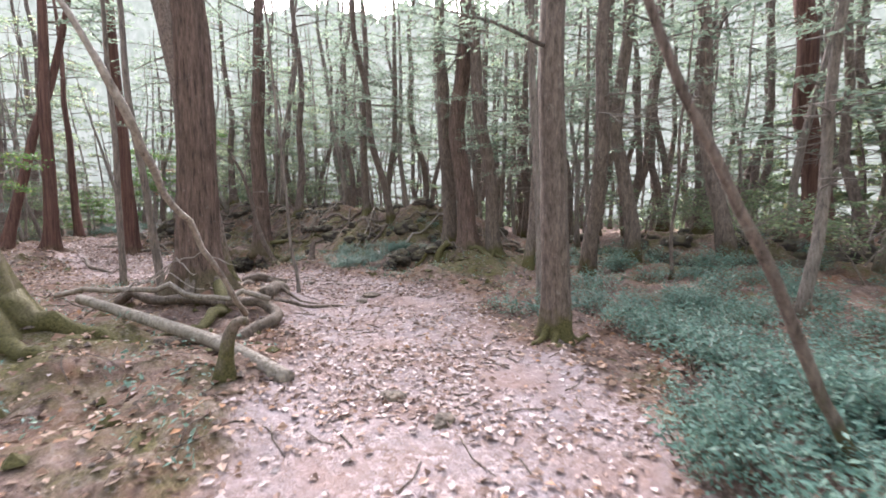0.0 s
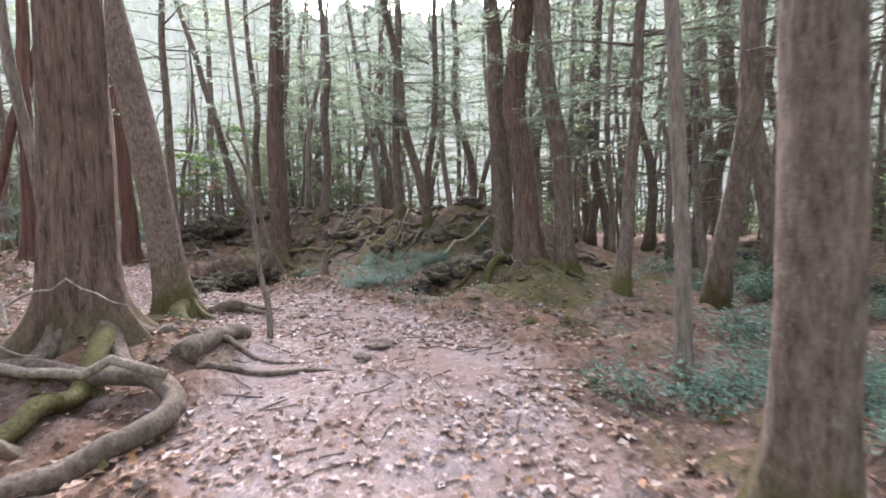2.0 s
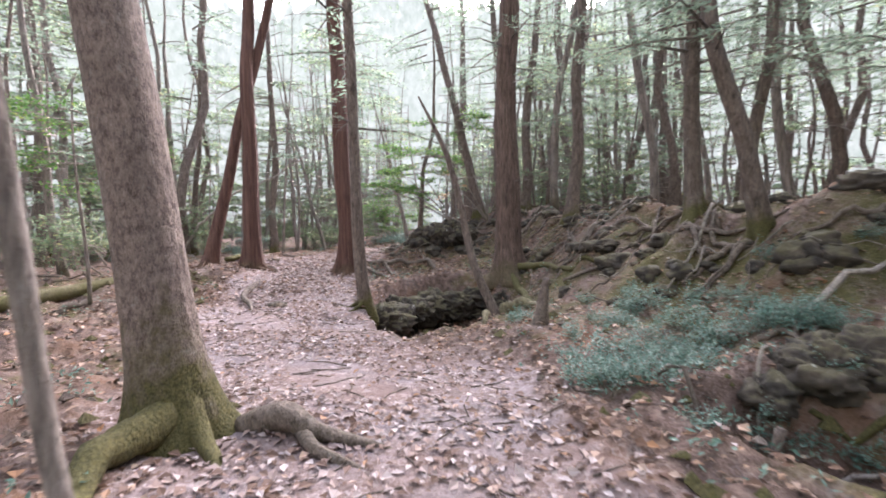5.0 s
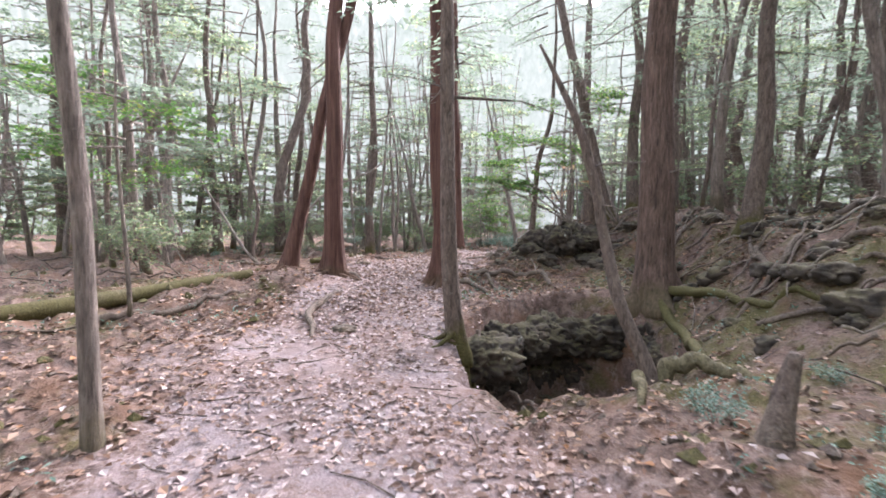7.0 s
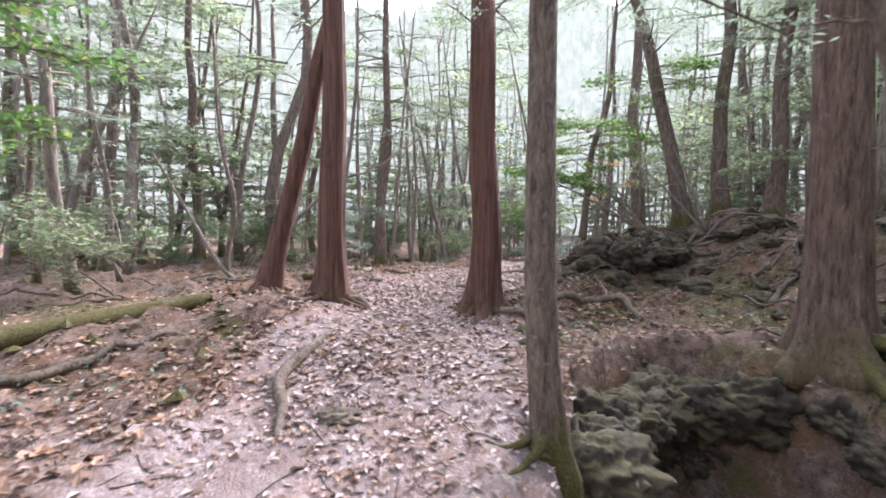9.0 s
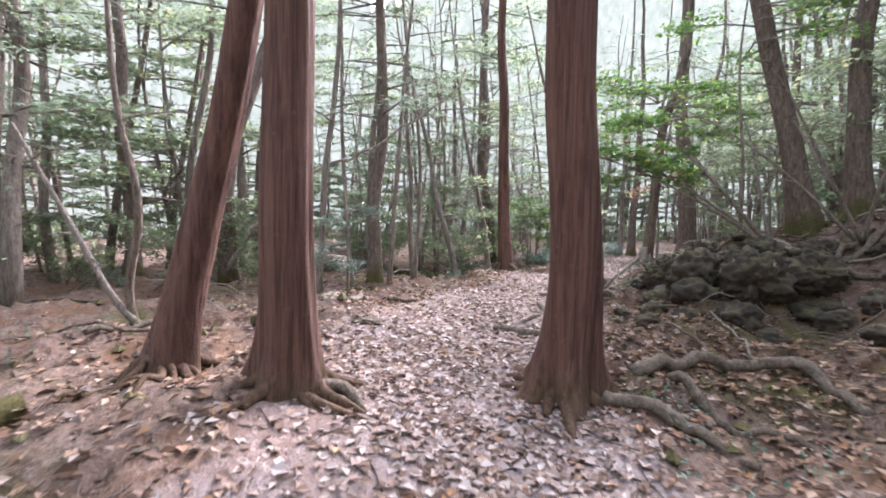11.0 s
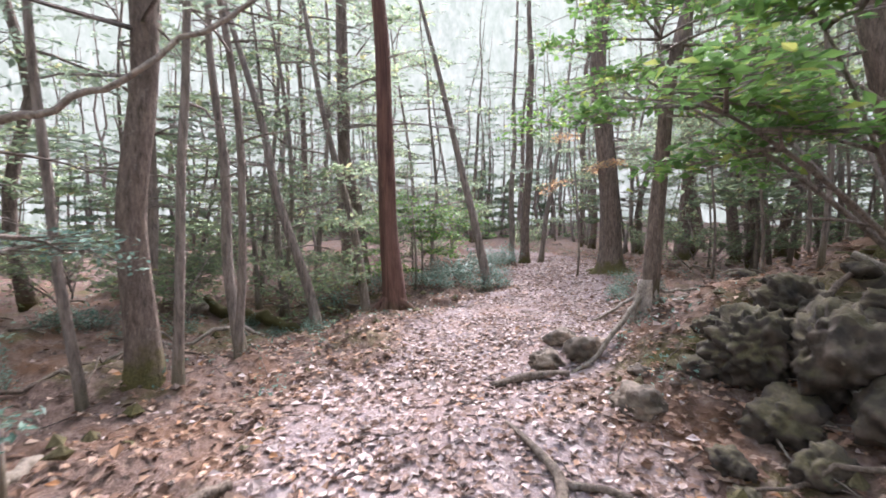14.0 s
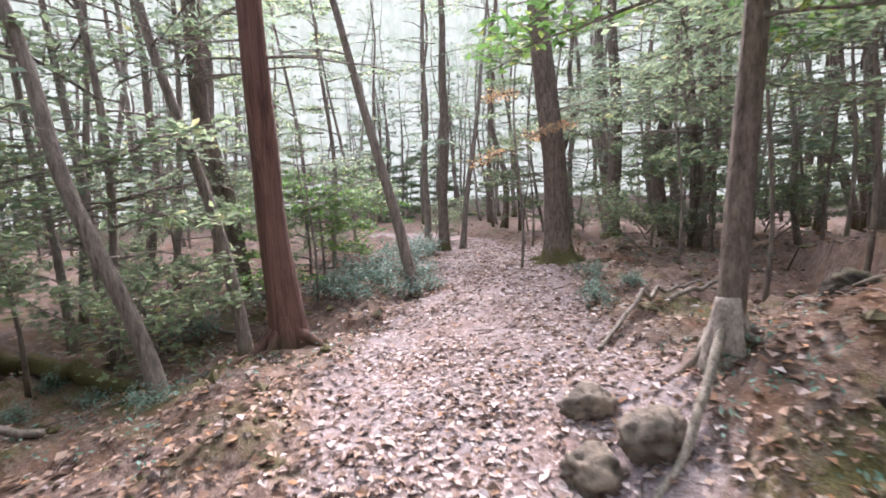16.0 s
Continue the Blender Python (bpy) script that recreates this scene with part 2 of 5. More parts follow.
def rock_material(name, lighter, mossy):
    m, nt, bsdf = material(name)
    v = coords(nt)
    a, b, fine = noise_tex(nt, v, 5, 6), noise_tex(nt, v, 1.7, 5), noise_tex(nt, v, 38, 5, 0.7)
    colour = ramp(nt, a, [(0.32, (0.018 * lighter, 0.015 * lighter, 0.012 * lighter)), (0.52, (0.06 * lighter, 0.046 * lighter, 0.035 * lighter)), (0.72, (0.135 * lighter, 0.104 * lighter, 0.08 * lighter))])
    geo, sep = nt.nodes.new("ShaderNodeNewGeometry"), nt.nodes.new("ShaderNodeSeparateXYZ")
    nt.links.new(geo.outputs["Normal"], sep.inputs[0])
    top = calc(nt, "ADD", sep.outputs[2], calc(nt, "MULTIPLY", calc(nt, "SUBTRACT", b, 0.5), 2.6))
    moss = ramp(nt, fine, [(0.3, MOSS_DARK), (0.72, MOSS_LIGHT)])
    colour = blend(nt, calc(nt, "MULTIPLY", grey_ramp(nt, top, 0.45, 0.95), mossy), colour, moss)
    colour = blend(nt, grey_ramp(nt, noise_tex(nt, v, 4.3, 2), 0.71, 0.74), colour, (0.33, 0.33, 0.28))
    nt.links.new(colour, bsdf.inputs["Base Color"])
    bsdf.inputs["Roughness"].default_value = 0.92
    relief(nt, bsdf, calc(nt, "ADD", a, calc(nt, "MULTIPLY", fine, 0.5)), 0.7, 0.03)
    return m


def leaf_material(name, stops, through=0.35, rough=0.6, pale=0.2):
    m, nt, bsdf = material(name)
    geo = nt.nodes.new("ShaderNodeNewGeometry")
    colour = ramp(nt, geo.outputs["Random Per Island"], stops)
    nt.links.new(colour, bsdf.inputs["Base Color"])
    bsdf.inputs["Roughness"].default_value = rough
    bsdf.inputs["Specular IOR Level"].default_value = 0.3
    if through:
        tr, mix = nt.nodes.new("ShaderNodeBsdfTranslucent"), nt.nodes.new("ShaderNodeMixShader")
        mix.inputs[0].default_value = through
        nt.links.new(blend(nt, pale, colour, (0.50, 0.53, 0.45)), tr.inputs["Color"])
        nt.links.new(bsdf.outputs[0], mix.inputs[1])
        nt.links.new(tr.outputs[0], mix.inputs[2])
        nt.links.new(mix.outputs[0], nt.nodes["Material Output"].inputs["Surface"])
    return m


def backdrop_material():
    m, nt, bsdf = material("far_wood_haze_glow")
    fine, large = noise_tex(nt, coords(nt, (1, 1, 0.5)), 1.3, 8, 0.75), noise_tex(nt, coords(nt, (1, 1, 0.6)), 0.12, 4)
    # Pale haze and bright gaps are painted into these colours.
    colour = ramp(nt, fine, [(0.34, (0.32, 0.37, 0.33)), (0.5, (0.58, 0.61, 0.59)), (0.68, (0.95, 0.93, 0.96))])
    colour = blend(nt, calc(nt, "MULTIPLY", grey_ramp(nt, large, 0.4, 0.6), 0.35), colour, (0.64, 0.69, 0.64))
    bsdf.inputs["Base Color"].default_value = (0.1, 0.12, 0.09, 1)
    # The ring glows to stand in for hazy skylight; it is no lamp.
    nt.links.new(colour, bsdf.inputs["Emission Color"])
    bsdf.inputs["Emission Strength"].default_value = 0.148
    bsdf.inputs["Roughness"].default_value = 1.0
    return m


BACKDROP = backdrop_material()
FLOOR = ground_material()
GREY_BARK = bark_material("grey_brown_bark", (0.055, 0.042, 0.035), (0.205, 0.158, 0.132), 0.5, 1.0, 0.25, 24)
RED_BARK = bark_material("red_brown_bark", (0.048, 0.023, 0.019), (0.16, 0.087, 0.068), 0.3, 0.25, 0.03, 17, 0.08)
RUSTY_BARK = bark_material("rusty_grey_bark", (0.04, 0.027, 0.022), (0.19, 0.128, 0.104), 0.4, 0.45, 0.12, 22, 0.25)
MOSS_COVERED = bark_material("moss_covered_bark", (0.06, 0.05, 0.035), (0.2, 0.16, 0.12), 2.2)
MOSSY_BARK = bark_material("mossy_bark", (0.075, 0.055, 0.045), (0.27, 0.21, 0.18), 1.1, 1.0, 0.55, 32)
THIN_BARK = bark_material("sapling_bark", (0.08, 0.066, 0.057), (0.27, 0.225, 0.195), 0.4, 0.5)
ROOT_BARK = bark_material("root_bark", (0.06, 0.045, 0.037), (0.22, 0.172, 0.147), 0.5, 0.15, 0.6, 20)
DEAD_WOOD = bark_material("bleached_wood", (0.13, 0.105, 0.09), (0.40, 0.345, 0.30), 0.3, 0.25, 0.6, 18)
MOSSY_LOG = bark_material("mossy_log_bark", (0.06, 0.05, 0.03), (0.20, 0.17, 0.10), 1.2, 0.95, 0.6, 18)
ROCK, STONE = rock_material("lava_rock", 0.85, 0.62), rock_material("path_stone", 2.2, 0.05)
NEEDLES = leaf_material("hemlock_needles", [(0.0, (0.075, 0.12, 0.078)), (0.5, (0.115, 0.17, 0.11)), (1.0, (0.17, 0.225, 0.14))], 0.7)
BROAD = leaf_material("broad_leaves", [(0.0, (0.05, 0.125, 0.022)), (0.5, (0.09, 0.20, 0.035)), (0.85, (0.14, 0.27, 0.045)), (1.0, (0.32, 0.33, 0.07))], 0.5, 0.5, 0.08)
PALE_LEAVES = leaf_material("pale_understorey_leaves", [(0.0, (0.08, 0.13, 0.065)), (0.5, (0.13, 0.19, 0.09)), (0.88, (0.20, 0.27, 0.12)), (1.0, (0.34, 0.30, 0.12))], 0.7)
RUSTY_LEAVES = leaf_material("rusty_leaves", [(0.0, (0.30, 0.13, 0.05)), (0.6, (0.42, 0.22, 0.09)), (1.0, (0.40, 0.33, 0.12))], 0.5)
SHRUB = leaf_material("shrub_leaves", [(0.0, (0.06, 0.125, 0.095)), (0.6, (0.105, 0.20, 0.155)), (1.0, (0.19, 0.28, 0.215))], 0.3, 0.45)
LITTER = leaf_material("dry_leaves", [(0.0, (0.106, 0.060, 0.041)), (0.3, (0.245, 0.160, 0.128)), (0.6, (0.359, 0.280, 0.260)), (0.85, (0.506, 0.432, 0.416)), (1.0, (0.31, 0.165, 0.085))], 0.1, 0.75)

RUST_LITTER = leaf_material("rusty_dry_leaves", [(0.0, (0.06, 0.032, 0.02)), (0.3, (0.15, 0.083, 0.055)), (0.6, (0.25, 0.15, 0.10)), (0.85, (0.38, 0.28, 0.22)), (1.0, (0.32, 0.155, 0.07))], 0.1, 0.75)


# ---- meshes ----
def mesh_of(name, verts, faces, mat, smooth=True):
    me = bpy.data.meshes.new(name)
    me.from_pydata([tuple(v) for v in np.asarray(verts, float).tolist()], [], [tuple(f) for f in faces])
    me.materials.append(mat)
    if smooth:
        me.polygons.foreach_set("use_smooth", [True] * len(me.polygons))
    me.update()
    return me


def part(name, geometry, mat, parent, label="", smooth=True):
    ob = new(name, geometry if isinstance(geometry, bpy.types.Mesh) else mesh_of(name, *geometry, mat, smooth))
    ob.parent = parent
    return tagged(ob, label)


def thing(name, m, label, category, group="", data=None, kind=""):
    ob = new(name, data)
    ob.matrix_world = m
    return tagged(ob, label, category, group, kind)


def joined(pieces):
    verts, faces, n = [], [], 0
    for v, f in pieces:
        verts.append(np.asarray(v, float))
        faces += [tuple(i + n for i in face) for face in f]
        n += len(v)
    return np.concatenate(verts), faces


def curve_points(points, count):
    """Points along a smooth curve through the given ones."""
    p = np.array(points, float)
    p = np.vstack([2 * p[0] - p[1], p, 2 * p[-1] - p[-2]])
    out = []
    for u in np.linspace(0, len(p) - 3 - 1e-6, count):
        i, f = int(u) + 1, u - int(u)
        a, b, c, d = p[i - 1], p[i], p[i + 1], p[i + 2]
        out.append(0.5 * (2 * b + (c - a) * f + (2 * a - 5 * b + 4 * c - d) * f * f + (3 * b - a - 3 * c + d) * f**3))
    return np.array(out)


def tube(path, radii, sides=10, lumps=0.08, seed=0.0, flare=0.0, lobes=5, flare_height=0.25, ridges=0.0):
    """A closed, lumpy tube along a path, with lobed root flare at its start."""
    path, n = np.asarray(path, float), len(path)
    radii = np.interp(np.linspace(0, 1, n), np.linspace(0, 1, len(radii)), radii)
    tang = np.gradient(path, axis=0)
    tang /= np.linalg.norm(tang, axis=1)[:, None] + 1e-9
    side = np.cross(tang[0], (0.0, 1.0, 0.0) if abs(tang[0][1]) < 0.9 else (1.0, 0, 0))
    length = np.r_[0, np.cumsum(np.linalg.norm(np.diff(path, axis=0), axis=1))]
    ang = np.linspace(0, 2 * math.pi, sides, endpoint=False)
    verts = []
    for i in range(n):
        side = side - tang[i] * (side @ tang[i])
        side = side / (np.linalg.norm(side) + 1e-9)
        other = np.cross(tang[i], side)
        ca, sa = np.cos(ang), np.sin(ang)
        r = radii[i] * (1 + lumps * 2 * fbm(ca * 1.5 + seed, sa * 1.5 + length[i] * 1.7, seed, 3))
        if ridges:
            r = r * (1 + ridges * 2 * fbm(ca * 6 + seed, sa * 6 + length[i] * 0.6, seed + 7, 2))
        if flare:
            r = r * (1 + flare * math.exp(-length[i] / flare_height) * (0.55 + 0.45 * np.cos(lobes * ang + seed) + 0.5 * value_noise(ca * 2 + seed, sa * 2, 3)))
        verts.append(path[i] + r[:, None] * (ca[:, None] * side + sa[:, None] * other))
    verts = np.vstack(verts)
    faces = [(i * sides + j, i * sides + (j + 1) % sides, (i + 1) * sides + (j + 1) % sides, (i + 1) * sides + j) for i in range(n - 1) for j in range(sides)]
    faces += [tuple(range(sides - 1, -1, -1)), tuple((n - 1) * sides + j for j in range(sides))]
    return verts, faces


def leaves(centres, along, up, length, width, fold=0.15, plain=False):
    """Pointed leaves of two folded halves, at centres, lying along the given ways; plain: three-cornered ones for the distance."""
    c, a, u = np.asarray(centres), np.asarray(along), np.asarray(up)
    a = a / (np.linalg.norm(a, axis=1)[:, None] + 1e-9)
    s = np.cross(a, u)
    s = s / (np.linalg.norm(s, axis=1)[:, None] + 1e-9)
    u = np.cross(s, a)
    length, width = np.broadcast_to(length, len(c))[:, None], np.broadcast_to(width, len(c))[:, None]
    if plain:
        v = np.stack([c - a * length / 2, c + a * length / 2 + s * width * 0.5, c + a * length * 0.25 - s * width * 0.5], 1).reshape(-1, 3)
        return v, np.arange(3 * len(c)).reshape(-1, 3).tolist()
    v = np.stack([c - a * length / 2, c + s * width / 2 + u * width * fold, c + a * length / 2, c - s * width / 2 + u * width * fold], 1).reshape(-1, 3)
    k = 4 * np.arange(len(c))
    f = np.concatenate([np.stack([k, k + 1, k + 2], 1), np.stack([k, k + 2, k + 3], 1)]).tolist()
    return v, f


def bough(rng, start, azimuth, length, droop, leaf=0.1, density=1.0, bare=0.2, plain=False):
    """A flat spray of a conifer: its wood and its leaves."""
    n = 7
    u = np.linspace(0, 1, n)
    out, across = np.array([math.cos(azimuth), math.sin(azimuth), 0]), np.array([-math.sin(azimuth), math.cos(azimuth), 0])
    bend = rng.uniform(-0.15, 0.15)
    path = np.asarray(start) + length * (u[:, None] * out + (bend * u**2)[:, None] * across) + np.outer(0.12 * length * u - droop * length * u**2, (0, 0, 1))
    wood = tube(path[::3], (0.012 * length + 0.004, 0.003), 3, 0)
    centres, along = [], []
    for s in np.arange(bare, 1.0, 0.11 / length / density):
        base = np.array([np.interp(s, u, path[:, k]) for k in range(3)])
        for sign in (-1, 1):
            reach = (0.42 * (1 - s) + 0.1) * length * rng.uniform(0.5, 1.1)
            way = out * 0.65 + across * sign * 0.8 + np.array([0, 0, rng.uniform(-0.3, 0.05)])
            steps = np.arange(0.06, reach, leaf * 0.8)
            if len(steps):
                p = base + steps[:, None] * way + rng.normal(0, leaf * 0.22, (len(steps), 3))
                centres.append(p)
                along.append(np.tile(way, (len(steps), 1)) + rng.normal(0, 0.5, (len(steps), 3)) * (1, 1, 0.5))
    if not centres:
        return wood, None
    centres, along = np.vstack(centres), np.vstack(along)
    up = np.tile((0.0, 0, 1), (len(centres), 1)) + rng.normal(0, 0.45, (len(centres), 3))
    return wood, leaves(centres, along, up, leaf * rng.uniform(0.8, 1.5, len(centres)), leaf * (rng.uniform(0.45, 0.8, len(centres)) if plain else rng.uniform(0.26, 0.46, len(centres))), plain=plain)


def dead_branch(rng, start, azimuth, length, rise):
    u = np.linspace(0, 1, 6)
    out = np.array([math.cos(azimuth), math.sin(azimuth), 0])
    path = np.asarray(start) + length * u[:, None] * out + np.outer(length * (rise * u - 0.25 * u**2), (0, 0, 1)) + rng.normal(0, 0.02 * length, (6, 3)) * u[:, None]
    pieces = [tube(path, (0.01 + 0.006 * length, 0.004), 5, 0.1)]
    for s in rng.uniform(0.3, 0.95, 3):
        base = np.array([np.interp(s, u, path[:, k]) for k in range(3)])
        way = out * 0.6 + np.array([-out[1], out[0], 0]) * rng.choice((-0.8, 0.8)) + (0, 0, rng.uniform(-0.2, 0.3))
        pieces.append(tube(base + np.linspace(0, length * 0.35, 4)[:, None] * way + rng.normal(0, 0.012, (4, 3)), (0.006, 0.002), 4, 0))
    return joined(pieces)


def crown_meshes(seed, low, high, reach, count, leaf, density, plain=False):
    """The wood and the leaves of a crown that grows from low to high up a trunk."""
    rng = np.random.default_rng(seed)
    wood, green = [], []
    for k in range(count):
        u = (k + rng.uniform(0, 1)) / count
        z = low + (high - low) * u
        length = reach * (1.05 - 0.7 * u) * rng.uniform(0.55, 1.15)
        w, g = bough(rng, (0, 0, z), rng.uniform(0, 2 * math.pi), length, rng.uniform(0.05, 0.35), leaf, density, 0.2, plain)
        wood.append(w)
        if g:
            green.append(g)
    return joined(wood), joined(green)


# ---- the ground, one sheet to the horizon ----
def build_ground():
    far = np.cumsum(0.4 * 1.27 ** np.arange(26))
    xs = np.r_[-33 - far[::-1], np.arange(-33, 13, 0.15), 13 + far]
    ys = np.r_[-5 - far[::-1], np.arange(-5, 35, 0.15), 35 + far]
    gx, gy = np.meshgrid(xs, ys)
    x, y = gx.ravel(), gy.ravel()
    n, k = len(xs), (np.arange(len(ys) - 1)[:, None] * len(xs) + np.arange(len(xs) - 1)).ravel()
    me = mesh_of("ground", np.stack([x, y, ground(x, y)], 1), np.stack([k, k + 1, k + n + 1, k + n], 1).tolist(), FLOOR)
    me.attributes.new("trail", "FLOAT", "POINT").data.foreach_set("value", trail_share(x, y))
    me.attributes.new("moss", "FLOAT", "POINT").data.foreach_set("value", moss_share(x, y))
    tagged(new("ground", me), "earthen forest floor with a trodden pinkish path", "ground", "", "structure")


build_ground()


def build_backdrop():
    """The far wood, a glowing ring with painted haze and an uneven line of treetops."""
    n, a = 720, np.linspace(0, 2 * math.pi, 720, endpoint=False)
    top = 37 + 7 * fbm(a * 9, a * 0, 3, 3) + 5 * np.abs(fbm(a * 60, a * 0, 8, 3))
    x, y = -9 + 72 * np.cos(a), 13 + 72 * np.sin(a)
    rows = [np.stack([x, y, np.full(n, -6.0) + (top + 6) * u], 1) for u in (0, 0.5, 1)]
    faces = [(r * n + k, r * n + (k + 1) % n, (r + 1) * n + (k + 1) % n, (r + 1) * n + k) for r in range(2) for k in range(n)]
    tagged(new("backdrop", mesh_of("backdrop", np.vstack(rows), faces, BACKDROP)), "glowing ring of the far wood with pale haze painted in", "backdrop", "", "structure")


build_backdrop()


# ---- trees ----
CROWN_SETS = [(1, 4.0, 12, 2.0, 24, 0.14, 0.7), (2, 4.8, 13, 2.3, 22, 0.15, 0.65), (3, 2.6, 9, 1.8, 24, 0.13, 0.7)]
CROWNS = []
for row in CROWN_SETS:
    wood, green = crown_meshes(*row)
    CROWNS.append((mesh_of("branches", *wood, THIN_BARK), mesh_of("crown", *green, NEEDLES, False)))
TREES = []


def trunk_geometry(lean, r, top, height, seed, sides, flare, lobes, ridges, sway):
    zs = np.r_[np.linspace(-0.25, 1.2, 22), np.linspace(1.35, 5.5, 24), np.linspace(6, height, 10)] if sides > 12 else np.linspace(-0.2, height, 18)
    wander = sway * np.stack([fbm(zs * 0.35 + seed, zs * 0 + 1, seed, 2), fbm(zs * 0.35 + seed, zs * 0 + 9, seed + 5, 2)], 1)
    wander -= np.array([np.interp(0, zs, wander[:, 0]), np.interp(0, zs, wander[:, 1])])
    path = np.stack([lean[0] * zs + wander[:, 0], lean[1] * zs + wander[:, 1], zs], 1)
    radii = np.interp(zs, [0, 3.5, height], [r, top, 0.15 * top])
    stem = tube(path, np.ones(len(zs)), sides, 0.0, seed)
    verts = stem[0].reshape(len(zs), sides, 3)
    ang = np.linspace(0, 2 * math.pi, sides, endpoint=False)
    for i, z in enumerate(zs):
        ca, sa = np.cos(ang), np.sin(ang)
        q = radii[i] * (1 + 0.09 * fbm(ca * 1.3 + seed, sa * 1.3 + z * 0.8, seed, 3) + ridges * fbm(ca * 5 + seed, sa * 5 + z * 0.5, seed + 7, 3))
        lobe = 0.55 + 0.6 * np.cos(lobes * ang + seed) * (0.6 + 0.8 * value_noise(ca * 2 + seed, sa * 2, 3)) + 0.6 * value_noise(ca * 3 + seed, sa * 3, 9)
        q = q * (1 + flare * np.clip(lobe, 0, 2) * math.exp(-max(z, -0.1) / 0.22) + 0.25 * flare * math.exp(-max(z, 0) / 0.8))
        verts[i] = path[i] + (verts[i] - path[i]) * q[:, None]
    return (verts.reshape(-1, 3), stem[1]), path


def tree(x, y, r, top=None, lean=(0, 0), height=13.0, bark=GREY_BARK, crown=0, label="", flare=0.9, lobes=5, sides=36, ridges=0.10, sway=0.25, dead=0, dead_from=1.8, roots=0, root_bark=None, sprays=0, spray_from=2.2):
    """A tree that stands at x, y: trunk, dead branches, live branches and crown."""
    seed = len(TREES) * 1.37 + 0.5
    rng = np.random.default_rng(900 + len(TREES))
    TREES.append((x, y))
    top = top or r * 0.85
    ob = thing("tree", pose(x, y, at(x, y)), label or "tall conifer with a straight grey-brown trunk", "tree")
    geometry, path = trunk_geometry(lean, r, top, height, seed, sides, flare, lobes, ridges, sway)
    part("trunk", geometry, bark, ob)
    for k in range(roots):
        a, length = 2 * math.pi * (k + rng.uniform(-0.3, 0.3)) / roots + seed, rng.uniform(0.45, 1.15) * (0.5 + 2.2 * r)
        bend = rng.uniform(-0.5, 0.5)
        u = np.linspace(0, 1, 9)
        px, py = (r * 0.5 + length * u) * np.cos(a + bend * u), (r * 0.5 + length * u) * np.sin(a + bend * u)
        pz = ground(x + px, y + py) - at(x, y) + (0.20 + 0.25 * r) * np.exp(-u * 7) + 0.02 - 0.09 * u**2 + 0.02 * rng.normal(0, 1, 9) * u
        part("root", tube(np.stack([px, py, pz], 1), (r * 0.55, r * 0.3, r * 0.2, r * 0.1), 9, 0.16, seed + k), root_bark or bark, ob)
    for k in range(2 * dead):
        z = dead_from + rng.uniform(0, 4.5)
        start = [np.interp(z, path[:, 2], path[:, j]) for j in range(2)] + [z]
        part("dead_branch", dead_branch(rng, start, rng.uniform(0, 2 * math.pi), rng.uniform(0.5, 1.5), rng.uniform(-0.1, 0.35)), THIN_BARK, ob, "bare dead branch")
    for k in range(sprays):
        z = spray_from + rng.uniform(0, 3.2)
        start = [np.interp(z, path[:, 2], path[:, j]) for j in range(2)] + [z]
        wood, green = bough(rng, start, rng.uniform(0, 2 * math.pi), rng.uniform(0.9, 2.0), rng.uniform(0.1, 0.35), 0.065, 1.5, 0.25)
        limb = part("bough", wood, THIN_BARK, ob)
        tagged(part("needles", green, NEEDLES, limb, "flat spray of dull green needles", False), kind="stuff")
    if crown is not None:
        for name, me, mat in zip(("branchwork", "crown"), CROWNS[crown], (THIN_BARK, NEEDLES)):
            top_part = tagged(part(name, me, mat, ob), kind="stuff")
            s = height / 12.5
            top_part.matrix_local = Matrix.Translation((lean[0] * 7, lean[1] * 7, 0)) @ Matrix.Rotation(seed, 4, "Z") @ Matrix.Diagonal((s, s, s, 1))
    return ob


RED = "tall cypress with fibrous red-brown bark beside the path"
THIN = "slender dark sapling trunk with few branches"
# along the first stretch
tree(1.13, 5.62, 0.135, 0.12, (-0.03, 0), bark=GREY_BARK, label="conifer with flaky grey-brown bark, moss at its foot", flare=0.7, lobes=3, ridges=0.14, roots=4, root_bark=MOSSY_LOG, sprays=4, spray_from=2.9)
tree(-3.62, 6.62, 0.255, 0.20, (-0.02, 0), 16, RUSTY_BARK, 1, "thick old conifer with reddish bark and spreading roots", 0.85, 5, 56, 0.3, roots=8, root_bark=ROOT_BARK)
tree(-4.58, 8.66, 0.19, 0.165, (-0.115, -0.10), 14, MOSSY_BARK, 1, "leaning conifer with a mossy foot and flaky bark", 0.85, 4, 44, 0.10, roots=4, root_bark=MOSSY_LOG, sprays=4, spray_from=3.2)
tree(-0.82, 13.0, 0.17, 0.16, (-0.02, 0), 15, GREY_BARK, 1, "tall grey conifer on a rooty mossy mound", 0.7, roots=5, sprays=8, spray_from=2.4)
tree(-0.26, 12.1, 0.195, 0.185, (-0.015, -0.01), 16, RUSTY_BARK, 0, "thick reddish conifer on a rooty mossy mound", 1.3, 6, 44, 0.2, sprays=6, spray_from=2.6)
tree(0.40, 11.9, 0.145, 0.135, (-0.11, -0.05), 14, GREY_BARK, 0, "leaning grey conifer on a rooty mossy mound", 0.9, roots=5, root_bark=MOSSY_LOG, sprays=9, spray_from=2.0)
tree(1.12, 7.36, 0.062, 0.052, (-0.02, 0), 9, THIN_BARK, None, THIN, 0.4, 3, 16, dead=2)
tree(1.14, 10.8, 0.10, 0.08, (0.06, 0.02), 10, GREY_BARK, 2, "thin conifer with hanging green sprays", 0.5, 4, 20, dead=3, sprays=12, spray_from=1.6)
